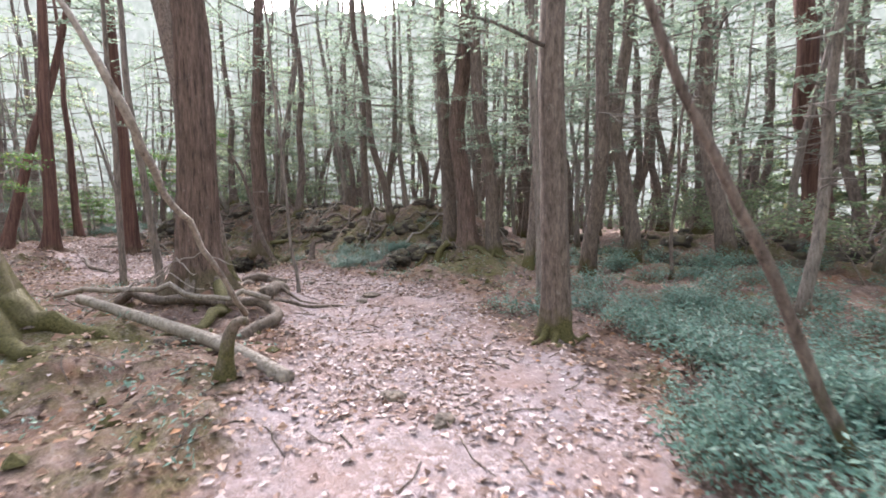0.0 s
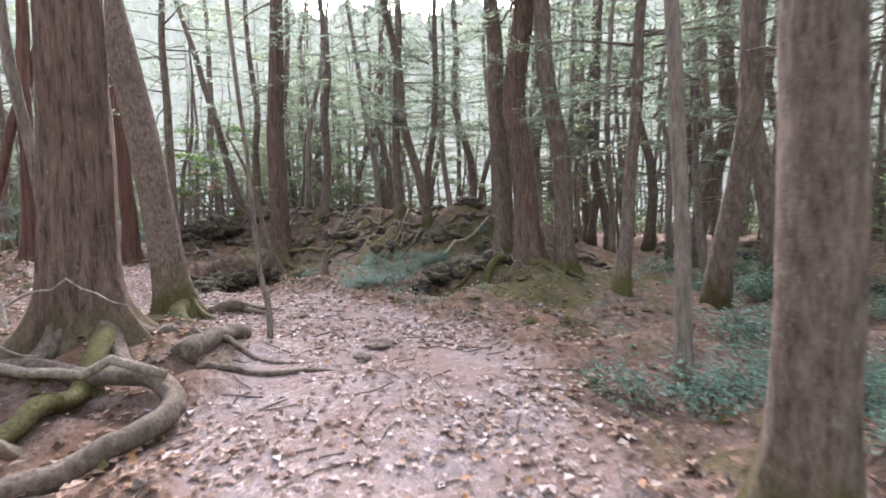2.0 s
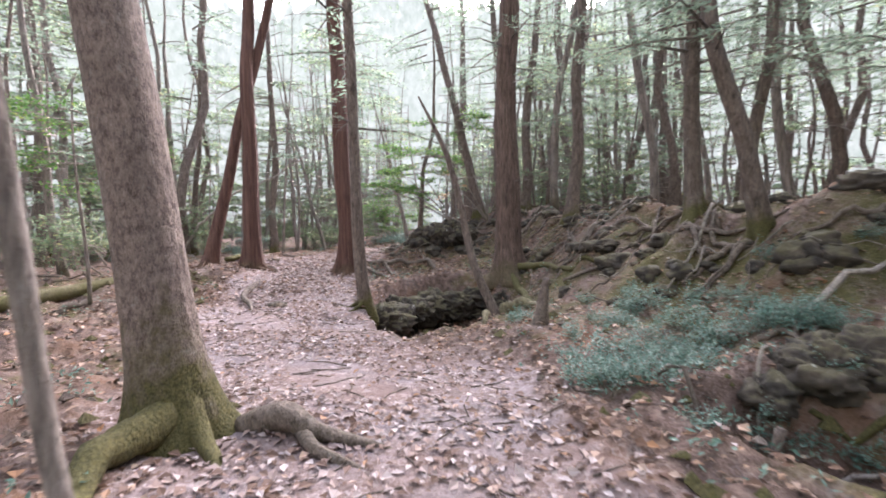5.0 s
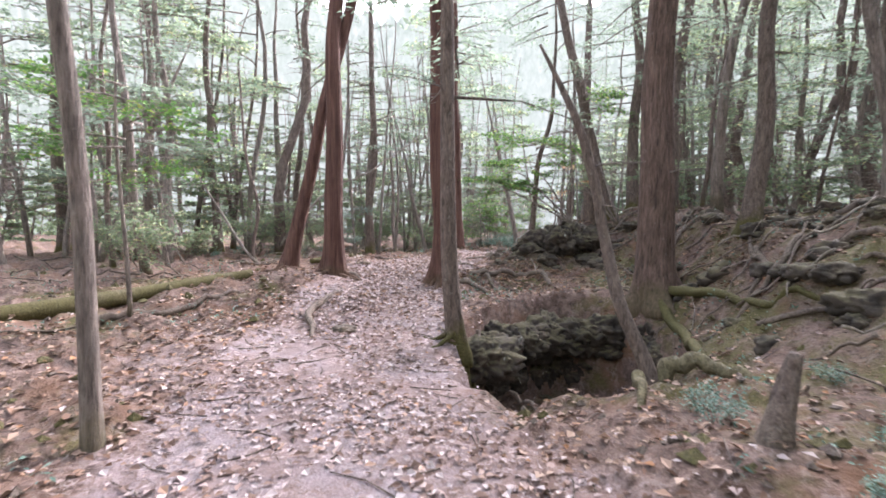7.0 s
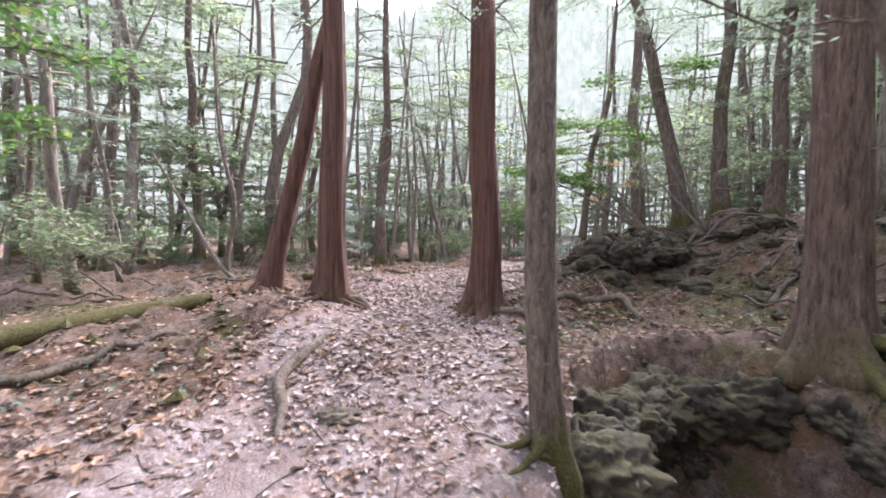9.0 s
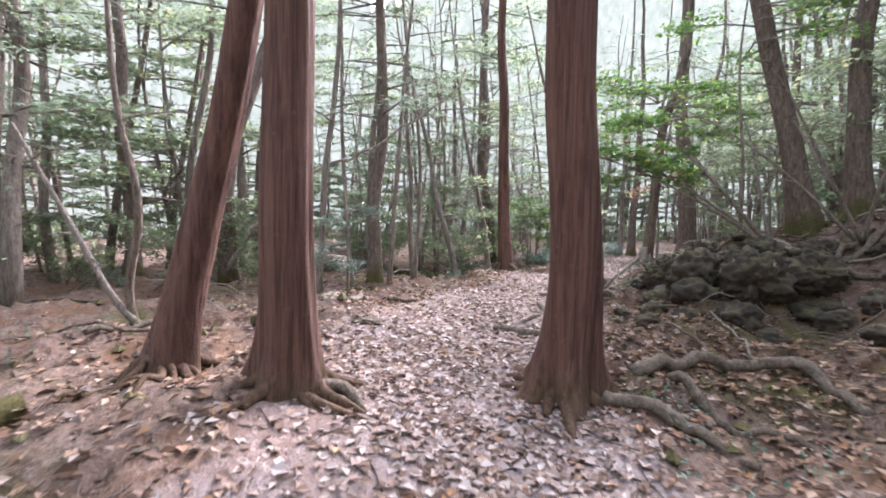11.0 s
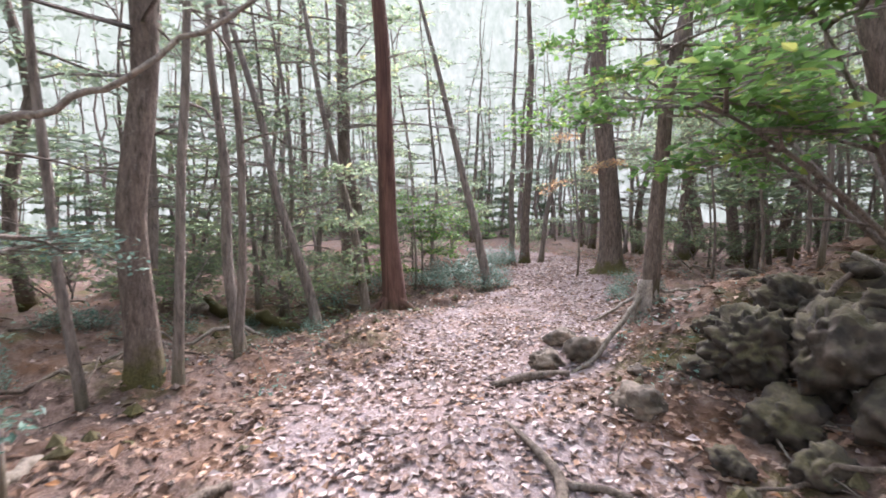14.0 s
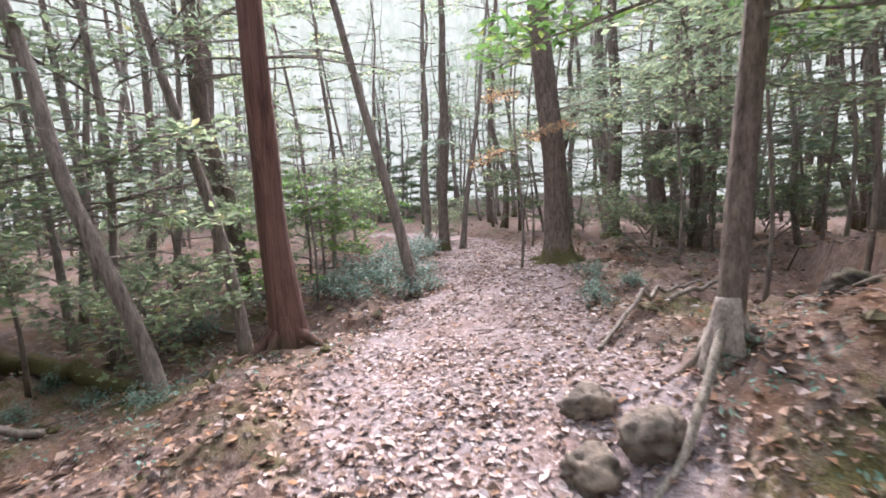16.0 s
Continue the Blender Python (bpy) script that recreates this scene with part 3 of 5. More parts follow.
tree(-3.98, 4.0, 0.33, 0.25, (-0.28, 0.0), 12, MOSS_COVERED, None, "broad mossy old trunk with swollen foot", 0.7, 3, 48, 0.3, roots=7, root_bark=MOSSY_LOG)
tree(-7.75, 16.26, 0.27, 0.235, (0.0, 0.0), 15, RUSTY_BARK, 1, "dark conifer with mossy roots over a pit", 1.0, 5, 44, 0.16, dead=2, sprays=7, spray_from=2.6)
tree(-7.94, 12.51, 0.095, 0.082, (-0.01, -0.012), 12, GREY_BARK, 0, "slim pale trunk at the brink of a pit", 0.6, 3, 30, 0.12, dead=3, dead_from=3, roots=5, sprays=2, spray_from=3.0)
tree(-6.85, 8.95, 0.06, 0.048, (-0.016, -0.02), 9, THIN_BARK, None, THIN, 0.3, 3, 16)
tree(-4.8, 7.36, 0.06, 0.045, (-0.07, -0.045), 8, THIN_BARK, None, THIN, 0.3, 3, 16)
tree(-3.7, 15.3, 0.11, 0.095, (0.01, 0.01), 14, GREY_BARK, 2, "conifer on the rocky ridge", 0.8, 4, 28, dead=3, roots=6, sprays=20, spray_from=1.8)
tree(-2.7, 14.5, 0.10, 0.085, (-0.15, -0.14), 12, GREY_BARK, 2, "leaning conifer on the rocky ridge", 0.8, 4, 28, sway=0.5, dead=2, sprays=10, spray_from=2.0)
tree(-3.3, 16.4, 0.09, 0.08, (0.02, 0.0), 13, GREY_BARK, 2, "conifer on the rocky ridge", 0.6, 4, 20, dead=3, sprays=20, spray_from=1.8)
tree(7.3, 17.7, 0.30, 0.22, (0, 0), 16, GREY_BARK, 1, "tall conifer deep in the wood", 0.8, 4, 24, dead=4, sprays=14, spray_from=2.0)
tree(8.6, 13.75, 0.33, 0.26, (-0.06, 0), 16, RED_BARK, 1, "thick conifer deep in the wood", 0.8, 4, 24, dead=4, sprays=14, spray_from=2.0)
# along the middle stretch
tree(-11.34, 14.43, 0.20, 0.178, (-0.022, -0.033), 16, RED_BARK, 1, RED, 1.05, 5, 48, 0.14, dead=1, dead_from=3.5, roots=9, root_bark=RED_BARK, sprays=3, spray_from=2.6)
tree(-11.98, 12.37, 0.168, 0.14, (0.006, 0.01), 16, RED_BARK, 1, "tall cypress with fibrous red-brown bark, one of a pair", 1.0, 5, 48, 0.14, dead=2, dead_from=3, roots=8, root_bark=RED_BARK)
tree(-12.67, 11.65, 0.13, 0.105, (0.135, 0.18), 13, RED_BARK, None, "leaning cypress with red-brown bark, one of a pair", 1.1, 4, 40, 0.12, roots=6, root_bark=RED_BARK)
tree(-11.72, 20.0, 0.15, 0.125, (-0.22, -0.13), 14, GREY_BARK, 1, "leaning conifer with bare branches on the ridge", 0.9, 4, 30, dead=7, roots=6, sprays=6, spray_from=2.6)
tree(-11.25, 20.5, 0.15, 0.12, (-0.02, -0.03), 14, GREY_BARK, 0, "conifer on the ridge", 0.8, 4, 28, dead=5, roots=5, sprays=9, spray_from=2.2)
tree(-10.3, 20.5, 0.15, 0.12, (0.02, 0.03), 13, GREY_BARK, 0, "conifer rooted on the ridge top", 1.1, 4, 28, dead=4, roots=6, sprays=9, spray_from=2.2)
tree(-6.95, 17.5, 0.13, 0.11, (0.01, 0.01), 13, GREY_BARK, 1, "conifer on the ridge", 0.8, 4, 24, dead=3, sprays=10, spray_from=2.2)
tree(-18.4, 9.8, 0.13, 0.10, (0.015, 0.024), 12, THIN_BARK, 2, "dark trunk among thin trees", 0.5, 4, 20, sway=0.5, dead=3)
tree(-19.6, 9.3, 0.12, 0.11, (0.01, 0.014), 12, GREY_BARK, 0, "grey trunk among thin trees", 0.5, 4, 20, dead=3)
tree(-23.4, 7.05, 0.2, 0.16, (-0.016, -0.026), 14, GREY_BARK, 0, "grey trunk among thin trees", 0.6, 4, 20, dead=3)
tree(-20.7, 11.4, 0.14, 0.12, (-0.01, -0.015), 13, GREY_BARK, 2, "grey trunk among thin trees", 0.6, 4, 20, dead=3)
tree(-22.4, 13.8, 0.14, 0.11, (-0.01, -0.02), 12, THIN_BARK, 2, "grey trunk among thin trees", 0.6, 4, 20, dead=3)
tree(-19.2, 8.2, 0.10, 0.08, (0.227, 0.372), 6, THIN_BARK, None, "strongly leaning bare trunk", 0.4, 4, 16, dead=2)
# along the last stretch
tree(-17.1, 15.36, 0.135, 0.10, (0.012, 0.012), 13, GREY_BARK, 2, "grey trunk at the edge of the path", 0.5, 4, 30, dead=3, sprays=6, spray_from=2.2)
tree(-16.95, 14.2, 0.062, 0.045, (0.015, 0.013), 10, THIN_BARK, None, THIN, 0.3, 3, 16, dead=4)
tree(-16.85, 15.55, 0.045, 0.034, (0.054, 0.046), 9, THIN_BARK, None, THIN, 0.3, 3, 14, dead=3)
tree(-17.2, 16.3, 0.045, 0.033, (-0.05, -0.043), 8, THIN_BARK, None, THIN, 0.3, 3, 14, dead=3)
tree(-17.14, 14.9, 0.042, 0.032, (-0.019, -0.016), 8, THIN_BARK, None, THIN, 0.3, 3, 14, dead=2)
tree(-18.6, 18.3, 0.075, 0.055, (-0.2, -0.14), 8, THIN_BARK, None, "leaning slender trunk below the path", 0.4, 3, 16, dead=3, sway=0.4)
tree(-17.55, 16.5, 0.068, 0.04, (-0.08, -0.047), 9, THIN_BARK, None, THIN, 0.3, 3, 16, dead=3)
tree(-18.9, 19.6, 0.08, 0.055, (-0.14, -0.085), 9, THIN_BARK, 2, "leaning slender trunk below the path", 0.4, 3, 16, dead=3)
tree(-18.0, 19.42, 0.17, 0.125, (-0.015, -0.015), 14, RED_BARK, 1, "straight red-brown cypress at the edge of the path", 0.5, 4, 36, 0.1, dead=6, dead_from=2.6, roots=4, sprays=5, spray_from=2.8)
tree(-18.13, 22.45, 0.10, 0.062, (-0.19, -0.165), 9, THIN_BARK, None, "leaning slender grey trunk", 0.4, 4, 16, dead=2)
tree(-20.76, 19.1, 0.08, 0.045, (-0.09, -0.054), 8, THIN_BARK, 2, THIN, 0.4, 3, 14, dead=2)
tree(-21.6, 19.0, 0.058, 0.045, (-0.107, -0.064), 8, THIN_BARK, None, THIN, 0.4, 3, 14, dead=2)
tree(-16.25, 24.6, 0.23, 0.185, (-0.035, -0.02), 15, GREY_BARK, 1, "thick grey conifer beside the path", 0.9, 4, 36, 0.1, dead=6, roots=6, sprays=9, spray_from=2.4)
tree(-20.2, 27.6, 0.14, 0.12, (0.0, 0.0), 12, GREY_BARK, 2, "forked grey trunk beside the path", 0.5, 4, 20, dead=3)
tree(-20.7, 27.6, 0.095, 0.077, (0.016, 0.01), 12, THIN_BARK, None, THIN, 0.4, 3, 14, dead=3)
tree(-19.7, 27.8, 0.085, 0.058, (0.09, 0.056), 10, THIN_BARK, None, THIN, 0.4, 3, 14, dead=2)
tree(-16.0, 30.0, 0.2, 0.15, (0.03, 0.017), 14, GREY_BARK, 2, "grey conifer in the wood", 0.6, 4, 20, dead=4)
tree(-13.86, 19.17, 0.082, 0.062, (0.041, 0.024), 9, GREY_BARK, None, "pale slim trunk that grows on an old stump", 0.5, 4, 32, 0.1, sway=0.35, roots=5, root_bark=ROOT_BARK)


# ---- low broad-leaved crown round the slim trunk on the stump ----
def leafy_limb(rng, start, azimuth, length, rise, leaf=0.075):
    u = np.linspace(0, 1, 7)
    out = np.array([math.cos(azimuth), math.sin(azimuth), 0])
    path = np.asarray(start) + length * u[:, None] * out + np.outer(length * (rise * u - 0.2 * u**2), (0, 0, 1)) + rng.normal(0, 0.03, (7, 3)) * u[:, None]
    wood, centres = [tube(path, (0.016, 0.004), 5, 0.1)], []
    for s in np.linspace(0.25, 1, 9):
        base = np.array([np.interp(s, u, path[:, k]) for k in range(3)])
        for sign in (-1, 1):
            way = 0.7 * out + sign * 0.8 * np.array([-out[1], out[0], 0]) + (0, 0, rng.uniform(-0.15, 0.25))
            reach = 0.4 * length * (1.15 - s) + 0.12
            wood.append(tube(base + np.linspace(0, reach, 2)[:, None] * way, (0.006, 0.002), 3, 0))
            centres.append(base + rng.uniform(0.15, 1.05, (10, 1)) * reach * way + rng.normal(0, 0.06, (10, 3)) * (1, 1, 0.5))
    c = np.vstack(centres)
    flat = leaves(c, rng.normal(0, 1, (len(c), 3)) * (1, 1, 0.3), np.tile((0.0, 0, 1), (len(c), 1)) + rng.normal(0, 0.4, (len(c), 3)), leaf * rng.uniform(0.7, 1.3, len(c)), leaf * rng.uniform(0.42, 0.7, len(c)))
    return joined(wood), flat


def broad_tree(x, y, z_low, limbs, reach, seed, label, trunk=True, leaf=0.075, green=None):
    rng = np.random.default_rng(seed)
    ob = thing("small_tree", pose(x, y, at(x, y)), label, "tree")
    if trunk:
        zs = np.linspace(-0.1, z_low + 1.6, 12)
        part("trunk", tube(np.stack([0.05 * np.sin(zs * 1.7), 0.05 * np.cos(zs * 1.3), zs], 1), (0.03, 0.012), 8, 0.1, seed), THIN_BARK, ob)
    for k in range(limbs):
        w, g = leafy_limb(rng, (0.04 * z_low, 0.03 * z_low, z_low + rng.uniform(0, 1.3)), rng.uniform(0, 2 * math.pi), reach * rng.uniform(0.7, 1.2), rng.uniform(-0.05, 0.35), leaf)
        limb = part("limb", w, THIN_BARK, ob)
        tagged(part("foliage", g, green or BROAD, limb, "" if green else "bright green leaves", False), kind="stuff")
    return ob


broad_tree(-13.86, 19.2, 1.9, 15, 1.5, 5, "low leafy limbs with bright green broad leaves", False, 0.095)
broad_tree(-12.4, 19.3, 2.3, 5, 1.2, 6, "young broad-leaved tree with bright green leaves", True, 0.095)


def arching_tree(x, y, z, tips, seed, label, leafy_share):
    """Thin stems that arch out of one foot, the longest with leafy ends."""
    rng = np.random.default_rng(seed)
    ob = thing("small_tree", pose(x, y, z), label, "tree")
    for k, (tx, ty, tz) in enumerate(tips):
        u = np.linspace(0, 1, 12)
        path = np.stack([tx * u + 0.03 * np.sin(5 * u + k), ty * u + 0.03 * np.cos(4 * u + k), tz * (1.25 * u - 0.25 * u**3)], 1)
        stem = part("stem", tube(path, (0.026, 0.018, 0.007), 7, 0.12, seed + k), THIN_BARK, ob)
        for _ in range(3):
            part("twig", dead_branch(rng, path[rng.integers(4, 11)], math.atan2(ty, tx) + rng.uniform(-0.9, 0.9), rng.uniform(0.3, 0.7), rng.uniform(0, 0.5)), THIN_BARK, stem, "thin bare twig")
        if k < leafy_share:
            for _ in range(4):
                w, g = leafy_limb(rng, path[rng.integers(7, 12)], rng.uniform(0, 6.28), rng.uniform(0.5, 0.85), rng.uniform(-0.1, 0.25), 0.085)
                part("limb", w, THIN_BARK, stem)
                tagged(part("foliage", g, BROAD, stem, "bright green leaves", False), kind="stuff")
    return ob


arching_tree(-11.7, 18.9, at(-11.7, 18.9) - 0.05, [(-1.15, -2.3, 1.25), (-1.5, -1.6, 1.45), (-0.7, -1.9, 1.6), (-1.6, -0.5, 1.9), (-0.9, 0.6, 2.2)], 41, "arching young tree with bright green leaves on a bank", 3)
arching_tree(-10.9, 19.4, at(-10.9, 19.4) - 0.05, [(-1.9, -0.9, 2.0), (-1.4, 0.5, 2.4), (-0.6, -1.4, 2.2), (0.8, -0.9, 2.0)], 42, "bare arching stems of a young tree on a bank", 0)
broad_tree(-12.6, 21.3, 1.7, 5, 1.5, 7, "young thin tree with dull green leaves", True, 0.085, PALE_LEAVES)
broad_tree(-20.3, 22.6, 0.7, 10, 1.3, 8, "leafy understorey shrub below the path", True, 0.09)
broad_tree(-19.4, 21.4, 0.4, 9, 1.1, 9, "leafy understorey shrub below the path", True, 0.09)
broad_tree(-21.2, 24.0, 0.9, 10, 1.5, 10, "leafy understorey shrub below the path", True, 0.09)


broad_tree(-16.75, 23.9, 2.0, 4, 0.9, 11, "thin young tree with rusty autumn leaves", True, 0.07, RUSTY_LEAVES)

broad_tree(-15.54, 14.14, 0.20, 7, 0.6, 12, "small sapling with flat blue-green sprays", True, 0.05, SHRUB)
broad_tree(-10.2, 9.05, 1.7, 9, 0.9, 13, "thin young tree with yellow-green leaves", True, 0.075)


for x, y, low, seed in ((-14.2, 24.6, 2.3, 51), (-13.2, 22.6, 2.5, 52), (-17.6, 27.5, 2.4, 53), (-21.0, 23.0, 1.4, 54), (-22.0, 20.8, 1.2, 55), (-14.8, 27.5, 2.0, 56), (-20.6, 18.0, 1.6, 57)):
    broad_tree(x, y, low, 11, 1.6, seed, "young understorey tree with layers of pale green leaves", True, 0.085, PALE_LEAVES)
broad_tree(-11.3, 21.6, 1.9, 7, 1.7, 14, "young thin tree with dull green leaves", True, 0.09, PALE_LEAVES)
broad_tree(-10.4, 22.8, 2.2, 7, 1.7, 15, "young thin tree with dull green leaves", True, 0.09, PALE_LEAVES)
broad_tree(-12.2, 23.6, 2.0, 7, 1.7, 16, "young thin tree with dull green leaves", True, 0.09, PALE_LEAVES)


# ---- wood behind: trees in plenty ----
def conifer(rng, seed, low, high, reach, count, leaf, density, height, r, plain=False):
    lean = rng.uniform(-0.04, 0.04, 2)
    stem, _ = trunk_geometry(lean, r, r * 0.8, height, seed * 1.1, 9, 0.4, 4, 0.05, 0.5)
    wood, green = crown_meshes(seed, low, high, reach, count, leaf, density, plain)
    return stem, wood, green


def leafy(rng, k, leaf, limbs, low=0.8):
    zs = np.linspace(-0.1, 5.5, 14)
    bend = lambda z: np.array([0.25 * math.sin(z * 0.7 + k), 0.2 * math.cos(z * 0.6 + k), z])
    stem = tube(np.array([bend(z) for z in zs]), (0.045, 0.012), 8, 0.1, k)
    pieces = [leafy_limb(rng, bend(z), rng.uniform(0, 6.28), rng.uniform(0.9, 1.8), rng.uniform(0, 0.4), leaf) for z in np.linspace(low, 5.2, limbs)]
    return stem, joined([w for w, _ in pieces]), joined([g for _, g in pieces])


def near_prototypes():
    rng, out = np.random.default_rng(31), []
    for k in range(9):
        if k < 4 or k > 6:
            row = ((21, 2.4, 10, 1.9, 22, 0.15, 0.8, 11, 0.085), (22, 3.4, 12, 2.1, 22, 0.16, 0.75, 13, 0.12), (23, 1.6, 7, 1.5, 22, 0.14, 0.8, 8, 0.05), (24, 4.2, 14, 2.3, 20, 0.16, 0.75, 15, 0.14),
                   None, None, None, (25, 5.0, 9, 1.3, 12, 0.14, 0.8, 9.5, 0.055), (26, 5.5, 11, 1.5, 14, 0.15, 0.8, 11.5, 0.075))[k]
            shapes = conifer(rng, *row)
            ob = thing("tree", pose(0, 0, -60), "slender conifer in the dense wood" if k < 4 else "slender bare pole of a tree in the wood", "tree", "trees of the wood")
        else:
            shapes = leafy(rng, k, 0.10, 9)
            ob = thing("small_tree", pose(0, 0, -60), "thin understorey tree with pale green leaves", "tree", "understorey of the wood")
        part("trunk", shapes[0], GREY_BARK if k % 2 else THIN_BARK, ob)
        low = 1.0 if 3 < k < 7 else row[1]
        for _ in range(9):
            z = rng.uniform(0.35, 1.15) * low + 0.5
            stem = shapes[0][0]
            near = stem[np.argmin(np.abs(stem[:, 2] - z))]
            part("dead_branch", dead_branch(rng, (near[0], near[1], z), rng.uniform(0, 6.28), rng.uniform(0.4, 1.3), rng.uniform(-0.1, 0.4)), THIN_BARK, ob, "bare dead branch")
        tagged(part("branchwork", shapes[1], THIN_BARK, ob), kind="stuff")
        tagged(part("crown", shapes[2], PALE_LEAVES if 3 < k < 7 else NEEDLES, ob, "", False), kind="stuff")
        out.append(ob)
    return out


def far_clump(seed):
    """A patch of far wood, ten trees in one mesh."""
    rng = np.random.default_rng(seed)
    groups = ([], [], [])
    for k in range(10):
        shift = np.array([rng.uniform(-5, 5), rng.uniform(-5, 5), 0])
        if k < 6:
            high = rng.uniform(9.5, 16)
            stem, wood, green = conifer(rng, seed * 20 + k, rng.uniform(1.0, 4.0), high, rng.uniform(1.7, 2.5), 13, 0.26, 0.75, high + 1.5, rng.uniform(0.07, 0.16), True)
            slot = 1
        else:
            stem, wood, green = leafy(rng, seed + k, 0.24, 9, 0.25)
            slot = 2
        groups[0].append((stem[0] + shift, stem[1]))
        groups[0].append((wood[0] + shift, wood[1]))
        groups[slot].append((green[0] + shift, green[1]))
    for k in range(8):
        spot, m = np.array([rng.uniform(-6, 6), rng.uniform(-6, 6), 0]), 60
        c = spot + rng.normal(0, 1, (m, 3)) * (0.7, 0.7, 0.3) + (0, 0, rng.uniform(0.3, 1.3))
        groups[2].append(leaves(c, rng.normal(0, 1, (m, 3)), rng.normal(0, 1, (m, 3)), 0.26, 0.16, plain=True))
    parts = [joined(g) for g in groups]
    me = mesh_of("far_trees", *joined(parts), GREY_BARK, False)
    me.materials.append(NEEDLES)
    me.materials.append(PALE_LEAVES)
    me.polygons.foreach_set("material_index", np.repeat((0, 1, 2), [len(f) for _, f in parts]))
    return me


def in_sight(rng):
    return (rng.uniform(-60, 30), rng.uniform(3, 66)) if rng.uniform() < 0.88 else (rng.uniform(-40, 40), rng.uniform(-28, 3))


def plant_wood():
    rng = np.random.default_rng(77)
    protos, used, count = near_prototypes(), set(), 0
    share = np.array((2, 2, 1.5, 2, 1, 1, 1, 2.4, 2.4))
    for _ in range(20000):
        if count >= 125:
            break
        x, y = in_sight(rng)
        d = float(line_distance(np.array([x]), np.array([y]), TRAIL)[0][0])
        if not 4.6 < d < 14 or (-12.5 < x < 2.5 and 9 < y < 17.5) or min(math.hypot(x - a, y - b) for a, b in TREES) < 1.1:
            continue
        k, s = int(rng.choice(9, p=share / share.sum())), rng.uniform(0.8, 1.25)
        m = pose(x, y, at(x, y) - 0.03, rng.uniform(-4, 4), rng.uniform(-4, 4), rng.uniform(0, 360)) @ Matrix.Diagonal((s, s, s, 1))
        if k in used:
            copy_thing(protos[k], m)
        else:
            protos[k].matrix_world = m
            used.add(k)
        TREES.append((x, y))
        count += 1
    for cx, cy, sx, sy, n in ((-23, 19.5, 2.6, 5.5, 9), (-19.5, 33, 4.0, 2.5, 18), (-10.0, 25.5, 2.6, 3.0, 11), (6.5, 14.5, 2.2, 3.0, 7), (-6.0, 21.5, 3.2, 1.5, 4), (-20.5, 8.0, 2.5, 2.5, 10)):
        for _ in range(n):
            x, y = rng.normal(cx, sx), rng.normal(cy, sy)
            if float(line_distance(np.array([x]), np.array([y]), TRAIL)[0][0]) < 3.0 or min(math.hypot(x - a, y - b) for a, b in TREES) < 0.7:
                continue
            k, s = int(rng.choice((2, 0, 7, 7, 8, 4, 5, 6))), rng.uniform(0.55, 0.95)
            copy_thing(protos[k], pose(x, y, at(x, y) - 0.03, rng.uniform(-6, 6), rng.uniform(-6, 6), rng.uniform(0, 360)) @ Matrix.Diagonal((s, s, s, 1)))
            TREES.append((x, y))
    for cx, cy, sx, sy, n in ((-20.5, 32.5, 3.5, 2.0, 9), (-13.5, 29.0, 2.5, 2.0, 4), (-24.5, 27.0, 2.0, 2.0, 8), (-22.0, 20.5, 1.6, 3.5, 5), (-21.5, 10.0, 2.0, 2.5, 4), (7.0, 20.0, 4.0, 2.5, 5), (-24, 14, 2, 4, 7)):
        for _ in range(n):
            x, y = rng.normal(cx, sx), rng.normal(cy, sy)
            if float(line_distance(np.array([x]), np.array([y]), TRAIL)[0][0]) < 3.2:
                continue
            s = rng.uniform(1.2, 1.8)
            copy_thing(protos[int(rng.choice((4, 5, 6)))], pose(x, y, at(x, y) - 0.03, 0, 0, rng.uniform(0, 360)) @ Matrix.Diagonal((s, s, s, 1)))
    for cx, cy, sx, sy, n in ((-2.0, 21.5, 5.0, 2.0, 12), (-3.0, 28.0, 7.0, 3.0, 26), (8.0, 22.0, 4.0, 4.0, 22), (-12.0, 33.0, 4.0, 3.0, 12), (-10.0, 27.0, 2.5, 2.5, 7), (-19.0, 35.0, 3.5, 1.5, 8), (9.0, 14.0, 2.5, 5.0, 8)):
        for _ in range(n):
            x, y = rng.normal(cx, sx), rng.normal(cy, sy)
            if float(line_distance(np.array([x]), np.array([y]), TRAIL)[0][0]) < 4.5 or min(math.hypot(x - a, y - b) for a, b in TREES) < 0.8:
                continue
            s = rng.uniform(0.9, 1.15)
            copy_thing(protos[int(rng.choice((1, 3)))], pose(x, y, at(x, y) - 0.03, rng.uniform(-3, 3), rng.uniform(-3, 3), rng.uniform(0, 360)) @ Matrix.Diagonal((s, s, s, 1)))
            TREES.append((x, y))
    for cx, cy, sx, sy, n in ((-1.0, 19.0, 2.5, 1.0, 10), (3.5, 17.0, 2.0, 2.0, 8), (-8.5, 24.0, 2.0, 1.5, 5), (10.0, 12.0, 1.5, 3.0, 6)):
        for _ in range(n):
            x, y = rng.normal(cx, sx), rng.normal(cy, sy)
            if min(math.hypot(x - a, y - b) for a, b in TREES) < 0.8:
                continue
            s = rng.uniform(0.95, 1.3)
            copy_thing(protos[int(rng.choice((0, 2, 0)))], pose(x, y, at(x, y) - 0.03, rng.uniform(-3, 3), rng.uniform(-3, 3), rng.uniform(0, 360)) @ Matrix.Diagonal((s, s, s, 1)))
            TREES.append((x, y))
    bush = thing("bush", pose(-21.5, 29.6, at(-21.5, 29.6) - 0.05), "loose pale green bush of the understorey", "bush", "bushes of the understorey")
